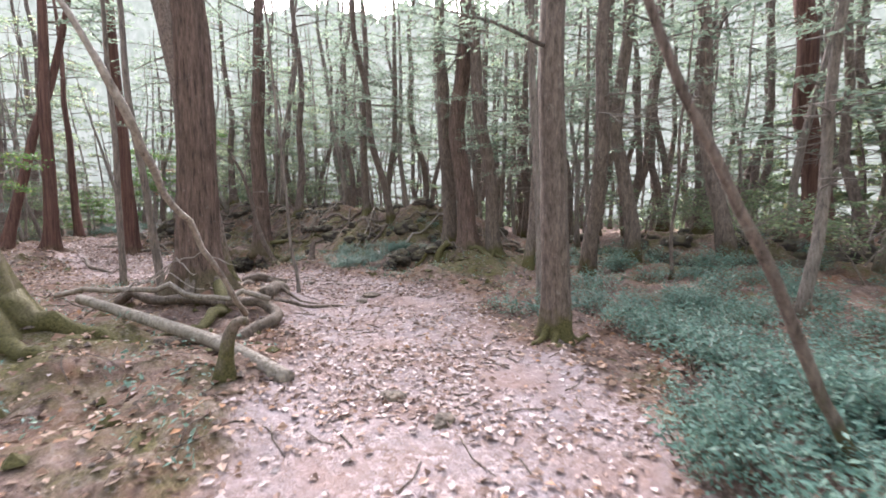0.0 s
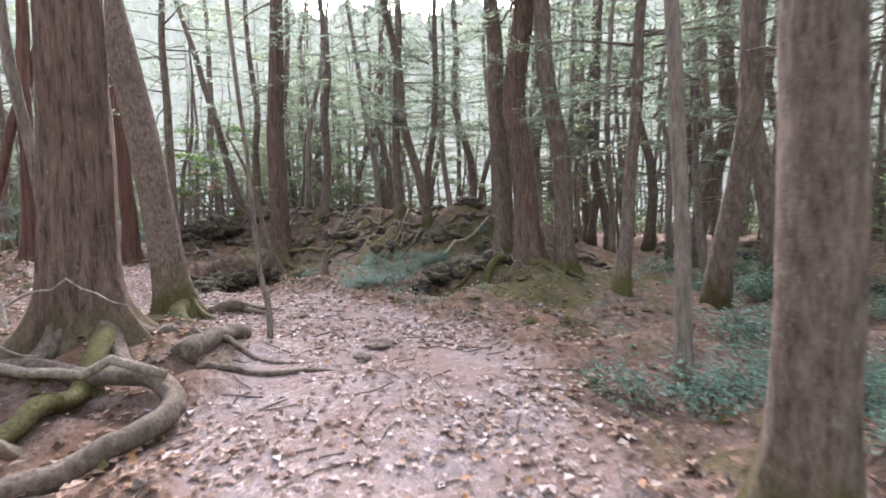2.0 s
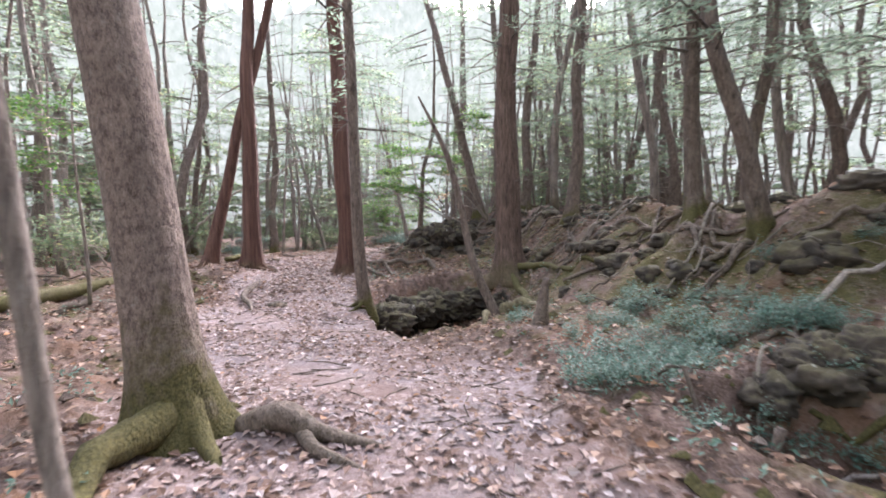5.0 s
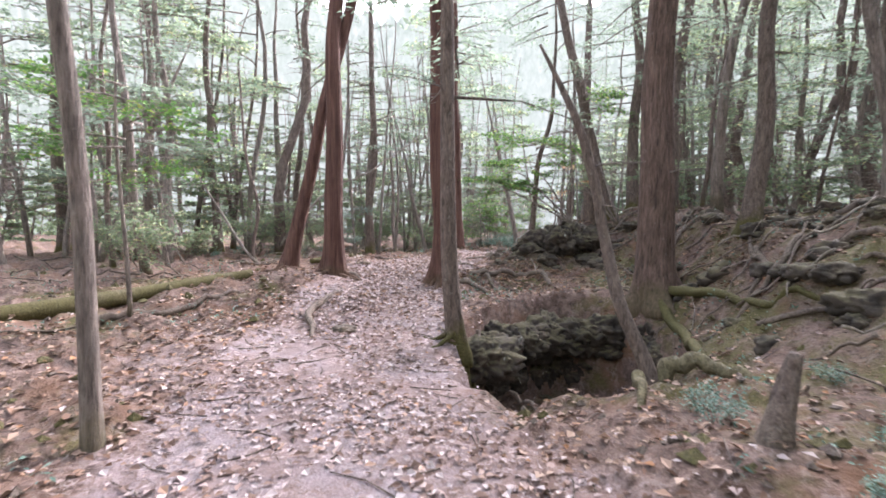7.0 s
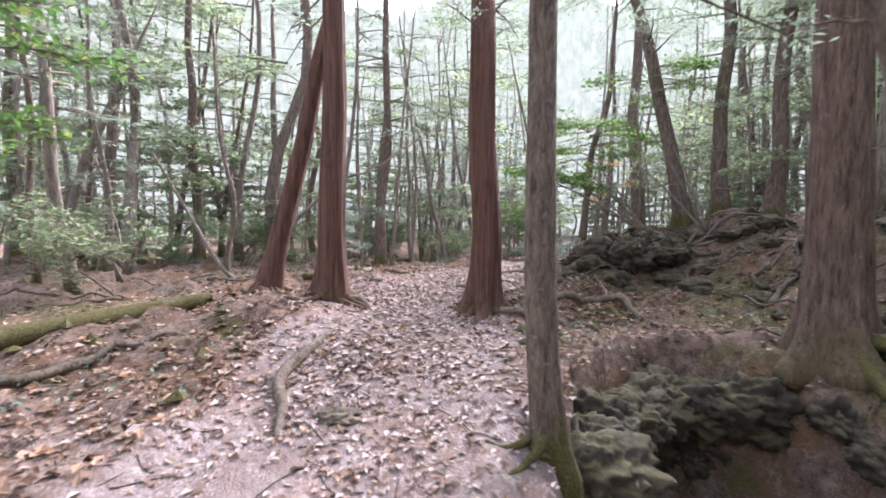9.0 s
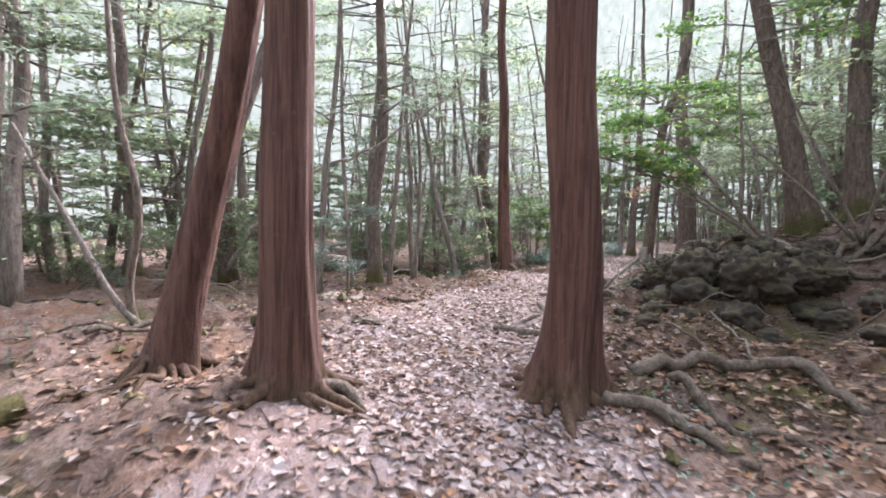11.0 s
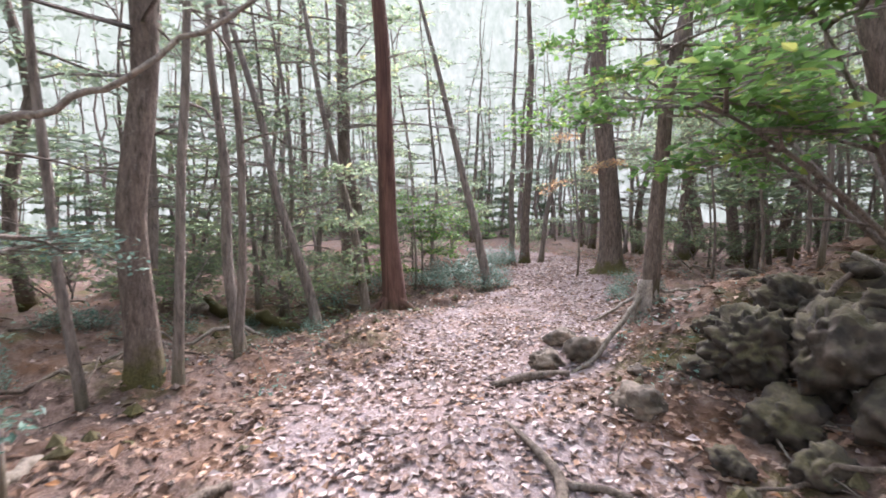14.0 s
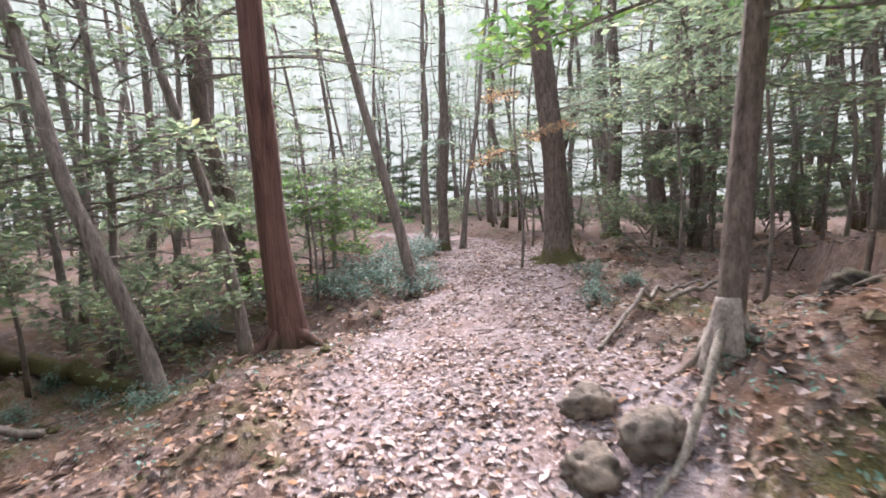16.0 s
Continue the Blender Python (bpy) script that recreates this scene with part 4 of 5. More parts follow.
    green = [leafy_limb(rng, (0, 0, rng.uniform(0.05, 0.7)), rng.uniform(0, 6.28), rng.uniform(0.6, 1.1), rng.uniform(0.3, 1.1), 0.08) for _ in range(8)]
    tagged(part("branchwork", joined([w for w, _ in green]), THIN_BARK, bush), kind="stuff")
    tagged(part("foliage", joined([g for _, g in green]), PALE_LEAVES, bush, "", False), kind="stuff")
    for cx, cy, sx, sy, n in ((-20.5, 31, 3.5, 2.5, 20), (-12.5, 28, 2.5, 3.0, 5), (-22.5, 19.5, 1.8, 5, 18), (-20, 10.5, 3, 2.5, 12), (-7.0, 22.5, 4.0, 1.5, 3), (6.5, 14.5, 2.5, 3.5, 6)):
        for _ in range(n):
            x, y = rng.normal(cx, sx), rng.normal(cy, sy)
            if float(line_distance(np.array([x]), np.array([y]), TRAIL)[0][0]) < 2.6:
                continue
            s = rng.uniform(0.6, 1.3)
            copy_thing(bush, pose(x, y, at(x, y) - 0.05, 0, 0, rng.uniform(0, 360)) @ Matrix.Diagonal((s, s, s, 1)))
    patches, centres = [far_clump(k) for k in (1, 2, 3, 4)], []
    for _ in range(20000):
        if len(centres) >= 40:
            break
        x, y = in_sight(rng)
        d = float(line_distance(np.array([x]), np.array([y]), TRAIL)[0][0])
        if not 17 < d < 46 or (centres and min(math.hypot(x - a, y - b) for a, b in centres) < 6.0):
            continue
        thing("far_trees", pose(x, y, at(x, y) - 0.15, 0, 0, rng.uniform(0, 360)), "dense green wood of slender conifers far off", "trees", "", patches[len(centres) % 4], "stuff")
        centres.append((x, y))


plant_wood()


# ---- undergrowth ----
def shrub_prototypes():
    out = []
    for k in range(3):
        rng = np.random.default_rng(50 + k)
        ob = thing("shrub", pose(0, 0, -60), "low evergreen shrub with blue-green leaves", "shrub", "undergrowth shrubs")
        wood, centres = [], []
        for _ in range(16):
            a, tilt, length = rng.uniform(0, 6.28), rng.uniform(0.3, 1.1), rng.uniform(0.2, 0.48)
            way = np.array([math.cos(a) * math.sin(tilt), math.sin(a) * math.sin(tilt), math.cos(tilt)])
            u = np.linspace(0, 1, 5)[:, None]
            path = np.array([rng.uniform(-0.2, 0.2), rng.uniform(-0.2, 0.2), -0.05]) + u * length * way + u**2 * (0, 0, 0.05)
            wood.append(tube(path[::2], (0.006, 0.002), 3, 0))
            n = 26
            centres.append(path[-1] - rng.uniform(0, 0.6, (n, 1)) * length * way + rng.normal(0, 0.055, (n, 3)))
        c = np.vstack(centres)
        tagged(part("stemwork", joined(wood), THIN_BARK, ob), kind="stuff")
        foliage = part("foliage", leaves(c, rng.normal(0, 1, (len(c), 3)) * (1, 1, 0.4), np.tile((0.0, 0, 1), (len(c), 1)) + rng.normal(0, 0.4, (len(c), 3)), rng.uniform(0.04, 0.075, len(c)), rng.uniform(0.018, 0.034, len(c))), SHRUB, ob, "", False)
        tagged(foliage, kind="stuff")
        out.append(ob)
    return out


def plant_shrubs():
    rng = np.random.default_rng(88)
    protos, used = shrub_prototypes(), set()
    beds = [((2.5, 3.6), (0.8, 1.1), 50, 0.85), ((2.9, 6.6), (1.3, 1.8), 66, 0.8), ((5.2, 9.3), (2.2, 2.2), 34, 1.0), ((-2.9, 12.6), (1.2, 1.0), 56, 0.6), ((-2.6, 11.2), (0.7, 0.4), 18, 0.55), ((3.0, 12.0), (1.5, 1.5), 8, 1.2),
            ((-19.3, 17.4), (1.2, 2.2), 6, 0.7), ((-19.4, 22.2), (0.8, 1.6), 14, 1.3), ((-15.3, 22.2), (0.35, 0.7), 5, 0.7), ((-18.5, 14.2), (1.0, 1.2), 5, 0.7), ((-22, 14), (3, 4), 9, 1.0), ((-20, 25.5), (1.2, 1.2), 8, 1.2)]
    for (cx, cy), (sx, sy), n, size in beds:
        for _ in range(n):
            x, y = cx + rng.normal(0, sx * 0.7), cy + rng.normal(0, sy * 0.7)
            if trail_share(np.array([x]), np.array([y]))[0] > 0.5:
                continue
            k, s = int(rng.integers(3)), size * rng.uniform(0.7, 1.3)
            m = pose(x, y, at(x, y), 0, 0, rng.uniform(0, 360)) @ Matrix.Diagonal((s, s, s, 1))
            if k in used:
                copy_thing(protos[k], m)
            else:
                protos[k].matrix_world = m
                used.add(k)


plant_shrubs()


# ---- rocks ----
def rock(x, y, r, squash=0.75, sink=0.35, label="dark porous lava boulder with moss", seed=None, z=None, mat=ROCK, fine=4):
    bm = bmesh.new()
    bmesh.ops.create_icosphere(bm, subdivisions=fine, radius=1.0)
    s = (x * 3.7 + y * 1.9) if seed is None else seed
    for v in bm.verts:
        p = v.co.copy()
        q = p * 1.1 + Vector((s, s * 0.7, -s))
        d = 1.05 + 0.40 * noise.noise(q) + 0.24 * noise.noise(q * 2.3) - 0.26 * abs(noise.noise(q * 2.9)) + 0.15 * noise.noise(q * 5.1) - 0.10 * abs(noise.noise(q * 6.3)) - 0.10 * abs(noise.noise(q * 4.1)) + 0.085 * noise.noise(q * 12) + 0.03 * noise.noise(q * 23)
        v.co = Vector((p.x * (1 + 0.2 * math.sin(s)), p.y * (1 - 0.15 * math.sin(s)), p.z * squash)) * d * r
    me = bpy.data.meshes.new("rock")
    bm.to_mesh(me)
    bm.free()
    me.materials.append(mat)
    me.polygons.foreach_set("use_smooth", [True] * len(me.polygons))
    return thing("rock", pose(x, y, (at(x, y) if z is None else z) + r * squash * (1 - 2 * sink) * 0.8, 0, 0, math.degrees(s) % 360), label, "rock", "", me)


for gx, gy, gr in ((-14.55, 18.18, 0.18), (-14.26, 18.52, 0.22), (-14.66, 18.8, 0.17), (-13.42, 17.5, 0.20), (-13.55, 17.95, 0.09)):
    rock(gx, gy, gr, 0.7, 0.3, "rounded brown-grey stone lying beside the path", mat=STONE)
for gx, gy, gr in ((-0.28, 3.95, 0.09), (0.16, 3.55, 0.10), (-1.6, 7.55, 0.10), (-1.55, 7.95, 0.15), (-9.0, 11.45, 0.14), (-13.66, 13.72, 0.12), (-3.05, 8.95, 0.12), (-13.7, 13.6, 0.08)):
    rock(gx, gy, gr, 0.4, 0.42, "small flat stone set in the path", mat=STONE)
face = np.random.default_rng(13)
# the bank of boulders beside the last stretch
for gx, gy, gz, gr, gs in ((-12.76, 18.12, 0.92, 0.33, 0.95), (-12.24, 18.02, 0.95, 0.42, 0.9), (-12.5, 18.72, 1.15, 0.40, 0.75), (-11.62, 18.12, 0.98, 0.42, 0.95), (-11.85, 18.75, 1.18, 0.45, 0.7),
                           (-11.15, 18.6, 1.1, 0.36, 0.8), (-12.95, 18.75, 0.95, 0.22, 0.9), (-12.75, 19.3, 1.2, 0.26, 0.7), (-12.2, 19.5, 1.3, 0.32, 0.6), (-11.3, 19.3, 1.3, 0.35, 0.6)):
    rock(gx, gy, gr, gs, 0.5, "large dark lava boulder with moss and lichen in a bank", None, gz, fine=5)
for gx, gy, gr in ((-12.48, 17.55, 0.25), (-12.0, 17.5, 0.27), (-11.5, 17.55, 0.24), (-12.3, 17.1, 0.16), (-12.75, 17.05, 0.12), (-12.62, 16.82, 0.10), (-12.15, 16.75, 0.13), (-13.1, 17.9, 0.13), (-11.8, 17.0, 0.15), (-13.15, 18.55, 0.13)):
    rock(gx, gy, gr, 0.75, 0.4, "lava rock tumbled at the foot of a bank")
# the pit: a ledge that overhangs a dark hollow, and rubble on its floor
for k, a in enumerate(np.radians(np.linspace(-104, 12, 9))):
    for reach, gz, lo, hi, flat in ((0.9, -0.34, 0.4, 0.46, 0.72), (1.02, -0.95, 0.28, 0.34, 0.9)):
        u, v = 2.1 * reach * math.cos(a), 1.3 * reach * math.sin(a)
        rock(HOLE[0] - 0.55 * u + 0.83 * v + face.uniform(-0.06, 0.06), HOLE[1] + 0.83 * u + 0.55 * v, face.uniform(lo, hi), flat, 0.5, "dark mossy lava ledge overhanging a hollow", None, gz + face.uniform(-0.06, 0.06), fine=5)
for k in range(34):
    a, reach = face.uniform(0, 6.28), face.uniform(0.1, 0.95)
    u, v = 2.1 * reach * math.cos(a), 1.3 * reach * math.sin(a)
    rock(HOLE[0] - 0.55 * u + 0.83 * v, HOLE[1] + 0.83 * u + 0.55 * v, face.uniform(0.1, 0.24), 0.6, 0.4, "mossy rubble on the floor of a pit")
for gx, gy, gr, gz in ((-7.55, 15.85, 0.3, -0.25), (-7.1, 15.6, 0.28, -0.4)):
    rock(gx, gy, gr, 0.85, 0.5, "mossy lava rock under tree roots", None, gz, fine=5)
# the hollow mound
for k in range(9):
    rock(-2.2 + 0.17 * k + face.uniform(-0.1, 0.1), 11.75 + 0.04 * k + face.uniform(-0.1, 0.2), face.uniform(0.16, 0.25), 0.7, 0.55, "dark lava rock under a rooty mound")
for k in range(8):
    rock(-1.75 + 0.17 * k + face.uniform(-0.1, 0.1), 12.15 + face.uniform(-0.2, 0.2), face.uniform(0.22, 0.3), 0.75, 0.55, "mossy lava rock under a rooty mound", fine=5)
for k in range(64):
    u = face.uniform(0.6, len(RIDGE) - 1.001)
    i = int(u)
    gx, gy = (RIDGE[i][j] + (RIDGE[i + 1][j] - RIDGE[i][j]) * (u - i) for j in range(2))
    rock(gx + face.normal(0.3, 0.9), gy + face.normal(-0.5, 0.8), face.uniform(0.08, 0.3), 0.6, 0.46, "mossy lava rock on the ridge")
for k in range(70):
    u = face.uniform(0, len(RIDGE) - 1.001)
    i = int(u)
    gx, gy = (RIDGE[i][j] + (RIDGE[i + 1][j] - RIDGE[i][j]) * (u - i) for j in range(2))
    gx, gy = gx + face.normal(0, 0.7), gy - 1.4 + face.normal(0, 0.6)
    if pit_reach(gx, gy) > 1.15 and trail_share(np.array([gx]), np.array([gy]))[0] < 0.2:
        rock(gx, gy, face.uniform(0.06, 0.2), 0.65, 0.4, "small mossy lava rock on the rooty slope", fine=3)
for k in range(55):
    rock(face.uniform(2.5, 12), face.uniform(11, 19), face.uniform(0.15, 0.45), 0.6, 0.5, "mossy lava rock on the forest floor", fine=3)


# ---- roots, logs and dead wood ----
def wooden(name, label, points, radii, mat=ROOT_BARK, count=20, sides=12, on_ground=True, lumps=0.14, category="root"):
    """A root, log or stick along points of x, y and the height over the ground."""
    p = curve_points(points, count)
    if on_ground:
        p[:, 2] += ground(p[:, 0], p[:, 1])
    base = p[0].copy()
    ob = thing(name, Matrix.Translation(base), label, category)
    part("stem", tube(p - base, radii, sides, lumps, base[0] * 3.1), mat, ob)
    if name == "sapling" and "crooked" not in label:
        rng = np.random.default_rng(int(abs(base[0]) * 100))
        for k in range(5):
            part("twig", dead_branch(rng, p[count // 2 + 3 * k] - base, rng.uniform(0, 6.28), rng.uniform(0.3, 0.7), rng.uniform(0, 0.5)), THIN_BARK, ob, "thin bare twig")
    return ob


wooden("root", "thick curved surface root beside the path", [(-4.2, 5.8, .1), (-3.1, 5.98, .1), (-2.4, 6.05, .12), (-2.14, 5.78, .1), (-2.35, 5.1, .06), (-2.6, 4.4, -.03)], (0.06, 0.07, 0.07), ROOT_BARK, 34, 14)
wooden("root", "surface root reaching into the path", [(-2.5, 6.5, .02), (-2.0, 6.95, .02), (-1.6, 7.25, -.02)], (0.032, 0.014))
wooden("root", "surface root reaching into the path", [(-3.3, 7.0, .03), (-2.5, 7.05, .02), (-1.9, 7.35, -.02)], (0.036, 0.014))
wooden("root", "mossy surface root beside a thick conifer", [(-3.3, 6.5, .06), (-2.9, 5.9, .08), (-2.75, 5.3, .05), (-2.9, 4.7, -.03)], (0.08, 0.05), MOSSY_LOG)
wooden("log", "short thick piece of fallen log", [(-2.87, 7.6, .05), (-2.78, 7.15, .05), (-2.62, 6.5, .02)], (0.085, 0.10), ROOT_BARK, category="log")
wooden("log", "bleached fallen log propped on a mossy root", [(-3.7, 4.75, at(-3.7, 4.75) + .2), (-2.4, 4.52, at(-2.4, 4.5) + .2), (-1.8, 4.3, at(-1.8, 4.3) + .12), (-1.2, 4.1, at(-1.2, 4.1) + .01)], (0.05, 0.06, 0.07, 0.08), DEAD_WOOD, 24, 14, False, 0.06, "log")
wooden("pole", "leaning bleached dead branch propped on a log", [(-2.0, 4.9, .3), (-2.0, 4.0, 1.2), (-1.98, 3.55, 1.78), (-2.02, 3.4, 2.1), (-2.15, 3.3, 2.5), (-2.5, 3.2, 3.1)], (0.028, 0.026, 0.03, 0.022, 0.014), DEAD_WOOD, 30, 10, category="branch")
wooden("stump", "small broken mossy stump with a crooked arm", [(-1.6, 3.85, -.05), (-1.58, 3.85, .2), (-1.55, 3.88, .38), (-1.42, 3.9, .47)], (0.10, 0.05, 0.042, 0.03), MOSSY_BARK, 18, 12, category="stump")
wooden("pole", "leaning thin bare trunk beside the path", [(2.32, 2.95, -.05), (1.9, 2.9, .85), (1.4, 2.85, 1.9), (1.0, 2.8, 2.9), (0.6, 2.75, 4.2)], (0.03, 0.027, 0.022, 0.017), GREY_BARK, 30, 12, category="trunk")
wooden("stump", "gnarled root lump in the path", [(-4.35, 8.95, 0), (-4.1, 9.1, .1), (-3.85, 9.2, .05), (-3.5, 9.45, -.02)], (0.08, 0.09, 0.05, 0.02), ROOT_BARK, 18, 12, category="root")
wooden("root", "forked root lying on the path", [(-4.0, 9.15, .04), (-3.75, 9.1, .03), (-3.45, 9.2, -.02)], (0.06, 0.02))
wooden("root", "mossy root of the leaning tree", [(-4.45, 8.55, .15), (-4.2, 8.2, .08), (-3.8, 8.0, -.02)], (0.12, 0.05), MOSSY_LOG)
wooden("log", "long straight mossy fallen log beside the path", [(-9.9, 5.6, at(-9.9, 5.6) + .12), (-11.1, 8.3, at(-11.1, 8.3) + .12), (-12.3, 10.9, at(-12.3, 10.9) + .06)], (0.14, 0.125, 0.09), MOSSY_LOG, 30, 16, False, 0.07, "log")
wooden("root", "long thin root on bare earth", [(-10.1, 8.6, .03), (-10.5, 9.5, .05), (-11.1, 10.6, .02)], (0.06, 0.035))
wooden("root", "exposed thin root on the path", [(-8.9, 10.98, 0), (-9.3, 11.12, .03), (-9.75, 11.2, .03), (-10.2, 11.6, .03), (-10.7, 11.98, 0)], (0.02, 0.045, 0.05, 0.03))
wooden("root", "short root of the paired trees", [(-11.95, 12.3, .05), (-11.6, 12.5, .02), (-11.35, 12.85, -.03)], (0.045, 0.02), RED_BARK)
wooden("root", "arched root of the red-barked tree", [(-11.05, 14.9, .04), (-11.0, 15.5, .1), (-10.75, 16.15, .1), (-10.3, 16.25, .06), (-9.8, 16.0, 0)], (0.06, 0.055, 0.04))
wooden("root", "root of the red-barked tree", [(-11.0, 14.5, .05), (-10.5, 14.7, .05), (-10.0, 14.75, -.01)], (0.06, 0.03))
wooden("root", "root of the red-barked tree", [(-10.9, 15.2, .05), (-10.4, 15.1, .05), (-9.9, 15.3, -.01)], (0.045, 0.02))
wooden("pole", "bleached straight pole lying over thick roots", [(-4.5, 5.25, .34), (-3.4, 5.55, .3), (-2.3, 6.0, .24)], (0.03, 0.035, 0.03), DEAD_WOOD, 16, 10, category="branch")
for x0, y0, x1, y1, h in ((-4.3, 5.9, -2.9, 6.3, .5), (-4.1, 5.2, -3.0, 5.75, .42), (-3.9, 6.0, -3.0, 5.6, .6)):
    wooden("branch", "thin bleached dead branch leaning on roots", [(x0, y0, .05), ((x0 + x1) / 2, (y0 + y1) / 2 + 0.05, h), (x1, y1, h * 0.9)], (0.014, 0.01, 0.005), DEAD_WOOD, 14, 7, category="branch")
wooden("root", "forked weathered root on the path", [(-14.2, 16.85, 0), (-13.85, 16.6, .03), (-13.5, 16.35, .03), (-13.35, 15.95, .02), (-13.25, 15.5, -.02)], (0.018, 0.03, 0.036, 0.02), ROOT_BARK)
wooden("root", "forked weathered root on the path", [(-13.5, 16.35, .02), (-13.1, 16.4, .03), (-12.7, 16.3, -.02)], (0.028, 0.014), ROOT_BARK)
wooden("log", "split weathered log at the edge of the path", [(-15.2, 13.65, .06), (-15.8, 14.1, .07), (-16.25, 14.47, .05)], (0.045, 0.055, 0.03), DEAD_WOOD, 18, 12, True, 0.3, category="log")
wooden("log", "broken weathered log at the edge of the path", [(-14.85, 13.95, .05), (-15.05, 14.15, .06), (-15.25, 14.38, .03)], (0.035, 0.045, 0.03), DEAD_WOOD, 14, 12, True, 0.3, category="log")
wooden("stick", "dark rotten wood on the path's edge", [(-14.8, 14.5, .02), (-14.85, 14.8, .04), (-14.88, 15.05, .02)], (0.03, 0.045, 0.03), ROOT_BARK, category="stick")
wooden("root", "dark gnarled root between the paired trees", [(-11.9, 12.4, .06), (-11.8, 12.68, .07), (-11.55, 12.75, 0)], (0.035, 0.045, 0.02), ROOT_BARK)
for k in range(9):
    a = 3.4 + 0.42 * k + face.uniform(-0.15, 0.15)
    reach = face.uniform(0.5, 1.1)
    wooden("root", "thin dark root at the foot of the leaning cypress", [(-12.67 + 0.12 * math.cos(a), 11.65 + 0.12 * math.sin(a), .12), (-12.67 + 0.5 * reach * math.cos(a + 0.2), 11.65 + 0.5 * reach * math.sin(a + 0.2), .04), (-12.67 + reach * math.cos(a), 11.65 + reach * math.sin(a), -.02)], (0.035, 0.014), RED_BARK, 12, 8)
wooden("sapling", "slender curved stem beside the paired trees", [(-14.67, 11.47, at(-14.67, 11.47) - .05), (-14.75, 11.4, .9), (-14.62, 11.5, 1.8), (-14.9, 11.3, 3.0), (-15.1, 11.2, 5.0)], (0.05, 0.04, 0.034, 0.02), GREY_BARK, 34, 10, False, category="sapling")
wooden("sapling", "slender leaning stem beside the paired trees", [(-14.55, 11.55, at(-14.55, 11.55) - .05), (-14.85, 11.25, .8), (-15.3, 10.85, 1.6), (-15.9, 10.3, 2.7)], (0.045, 0.035, 0.02), THIN_BARK, 34, 10, False, category="sapling")
wooden("stick", "short dark piece of wood on the path", [(-13.15, 15.14, .03), (-12.75, 15.35, .04), (-12.35, 15.58, .03)], (0.035, 0.045, 0.03), ROOT_BARK, category="stick")
wooden("stick", "dark crooked root on the path", [(-14.7, 17.4, .02), (-14.5, 17.75, .04), (-14.22, 18.02, .03)], (0.03, 0.045, 0.03), ROOT_BARK, category="stick")
wooden("log", "low mossy log at the edge of the path", [(-13.9, 12.5, .04), (-14.1, 13.0, .06), (-14.25, 13.35, .03)], (0.06, 0.07, 0.05), MOSSY_LOG, category="log")
wooden("log", "pale fallen log among thin trees", [(-25.0, 17.3, .3), (-23.2, 17.7, .3), (-21.7, 17.9, .2)], (0.13, 0.14, 0.12), DEAD_WOOD, 24, 14, category="log")
wooden("log", "mossy fallen log among thin trees", [(-22.5, 18.3, .08), (-21.0, 18.5, .1), (-19.6, 18.6, .04)], (0.12, 0.13, 0.08), MOSSY_LOG, 24, 14, category="log")
wooden("branch", "pale dead branch lying beside the path", [(-14.8, 20.0, .02), (-14.6, 20.9, .1), (-14.2, 21.8, .22), (-13.9, 22.6, .25)], (0.02, 0.025, 0.015), DEAD_WOOD, category="branch")
wooden("branch", "pale dead branch lying on the slope", [(-14.3, 22.0, .05), (-13.8, 22.9, .15), (-13.3, 23.6, .3)], (0.03, 0.03, 0.02), DEAD_WOOD, category="branch")
wooden("root", "bleached root at the foot of the stump", [(-13.88, 19.08, .25), (-13.98, 18.7, .12), (-14.1, 18.35, .04), (-14.25, 18.05, -.02)], (0.03, 0.028, 0.018), DEAD_WOOD, 18, 10)
wooden("stump", "split grey stump under a slim trunk", [(-13.82, 19.12, -.15), (-13.82, 19.12, .1), (-13.83, 19.13, .38)], (0.18, 0.13, 0.07), DEAD_WOOD, 16, 26, True, 0.5, "stump")
wooden("stump", "broken dark stump with bare twigs", [(-4.3, 12.15, -.1), (-4.28, 12.2, .25), (-4.25, 12.2, .5)], (0.10, 0.06, 0.03), ROOT_BARK, 14, 14, True, 0.3, "stump")
wooden("stick", "bare upright dead stick at the foot of the mound", [(-2.05, 10.85, -.05), (-2.0, 10.95, .45), (-1.95, 11.0, .8)], (0.036, 0.026, 0.03), ROOT_BARK, 14, 10, category="stick")
wooden("branch", "fallen branch slanting into the pit", [(-8.3, 13.1, .25), (-7.8, 13.3, .75), (-7.2, 13.3, .7), (-6.5, 13.0, .35)], (0.03, 0.03, 0.02), ROOT_BARK, category="branch")
wooden("root", "thick mossy root beside the pit", [(-7.75, 16.2, .2), (-6.9, 15.5, .05), (-6.2, 14.7, .03), (-5.8, 14.2, .0), (-5.4, 13.9, -.05)], (0.085, 0.07, 0.055, 0.03), MOSSY_LOG, lumps=0.3)
wooden("root", "mossy root beside the pit", [(-7.7, 16.25, .2), (-6.5, 15.8, .03), (-5.7, 15.4, .02), (-5.0, 15.3, -.05)], (0.08, 0.06, 0.03), MOSSY_LOG, lumps=0.3)
for k in range(7):
    a = face.uniform(0.2, 2.6)
    x0, y0 = -6.9 + face.uniform(-0.7, 0.9), 13.7 + face.uniform(-0.9, 1.0)
    wooden("branch", "dead branch lying in the pit", [(x0 - 0.5 * math.cos(a), y0 - 0.5 * math.sin(a), .05), (x0, y0, .2), (x0 + 0.5 * math.cos(a), y0 + 0.5 * math.sin(a), .12)], (0.02, 0.015, 0.008), ROOT_BARK, 10, 7, category="branch")
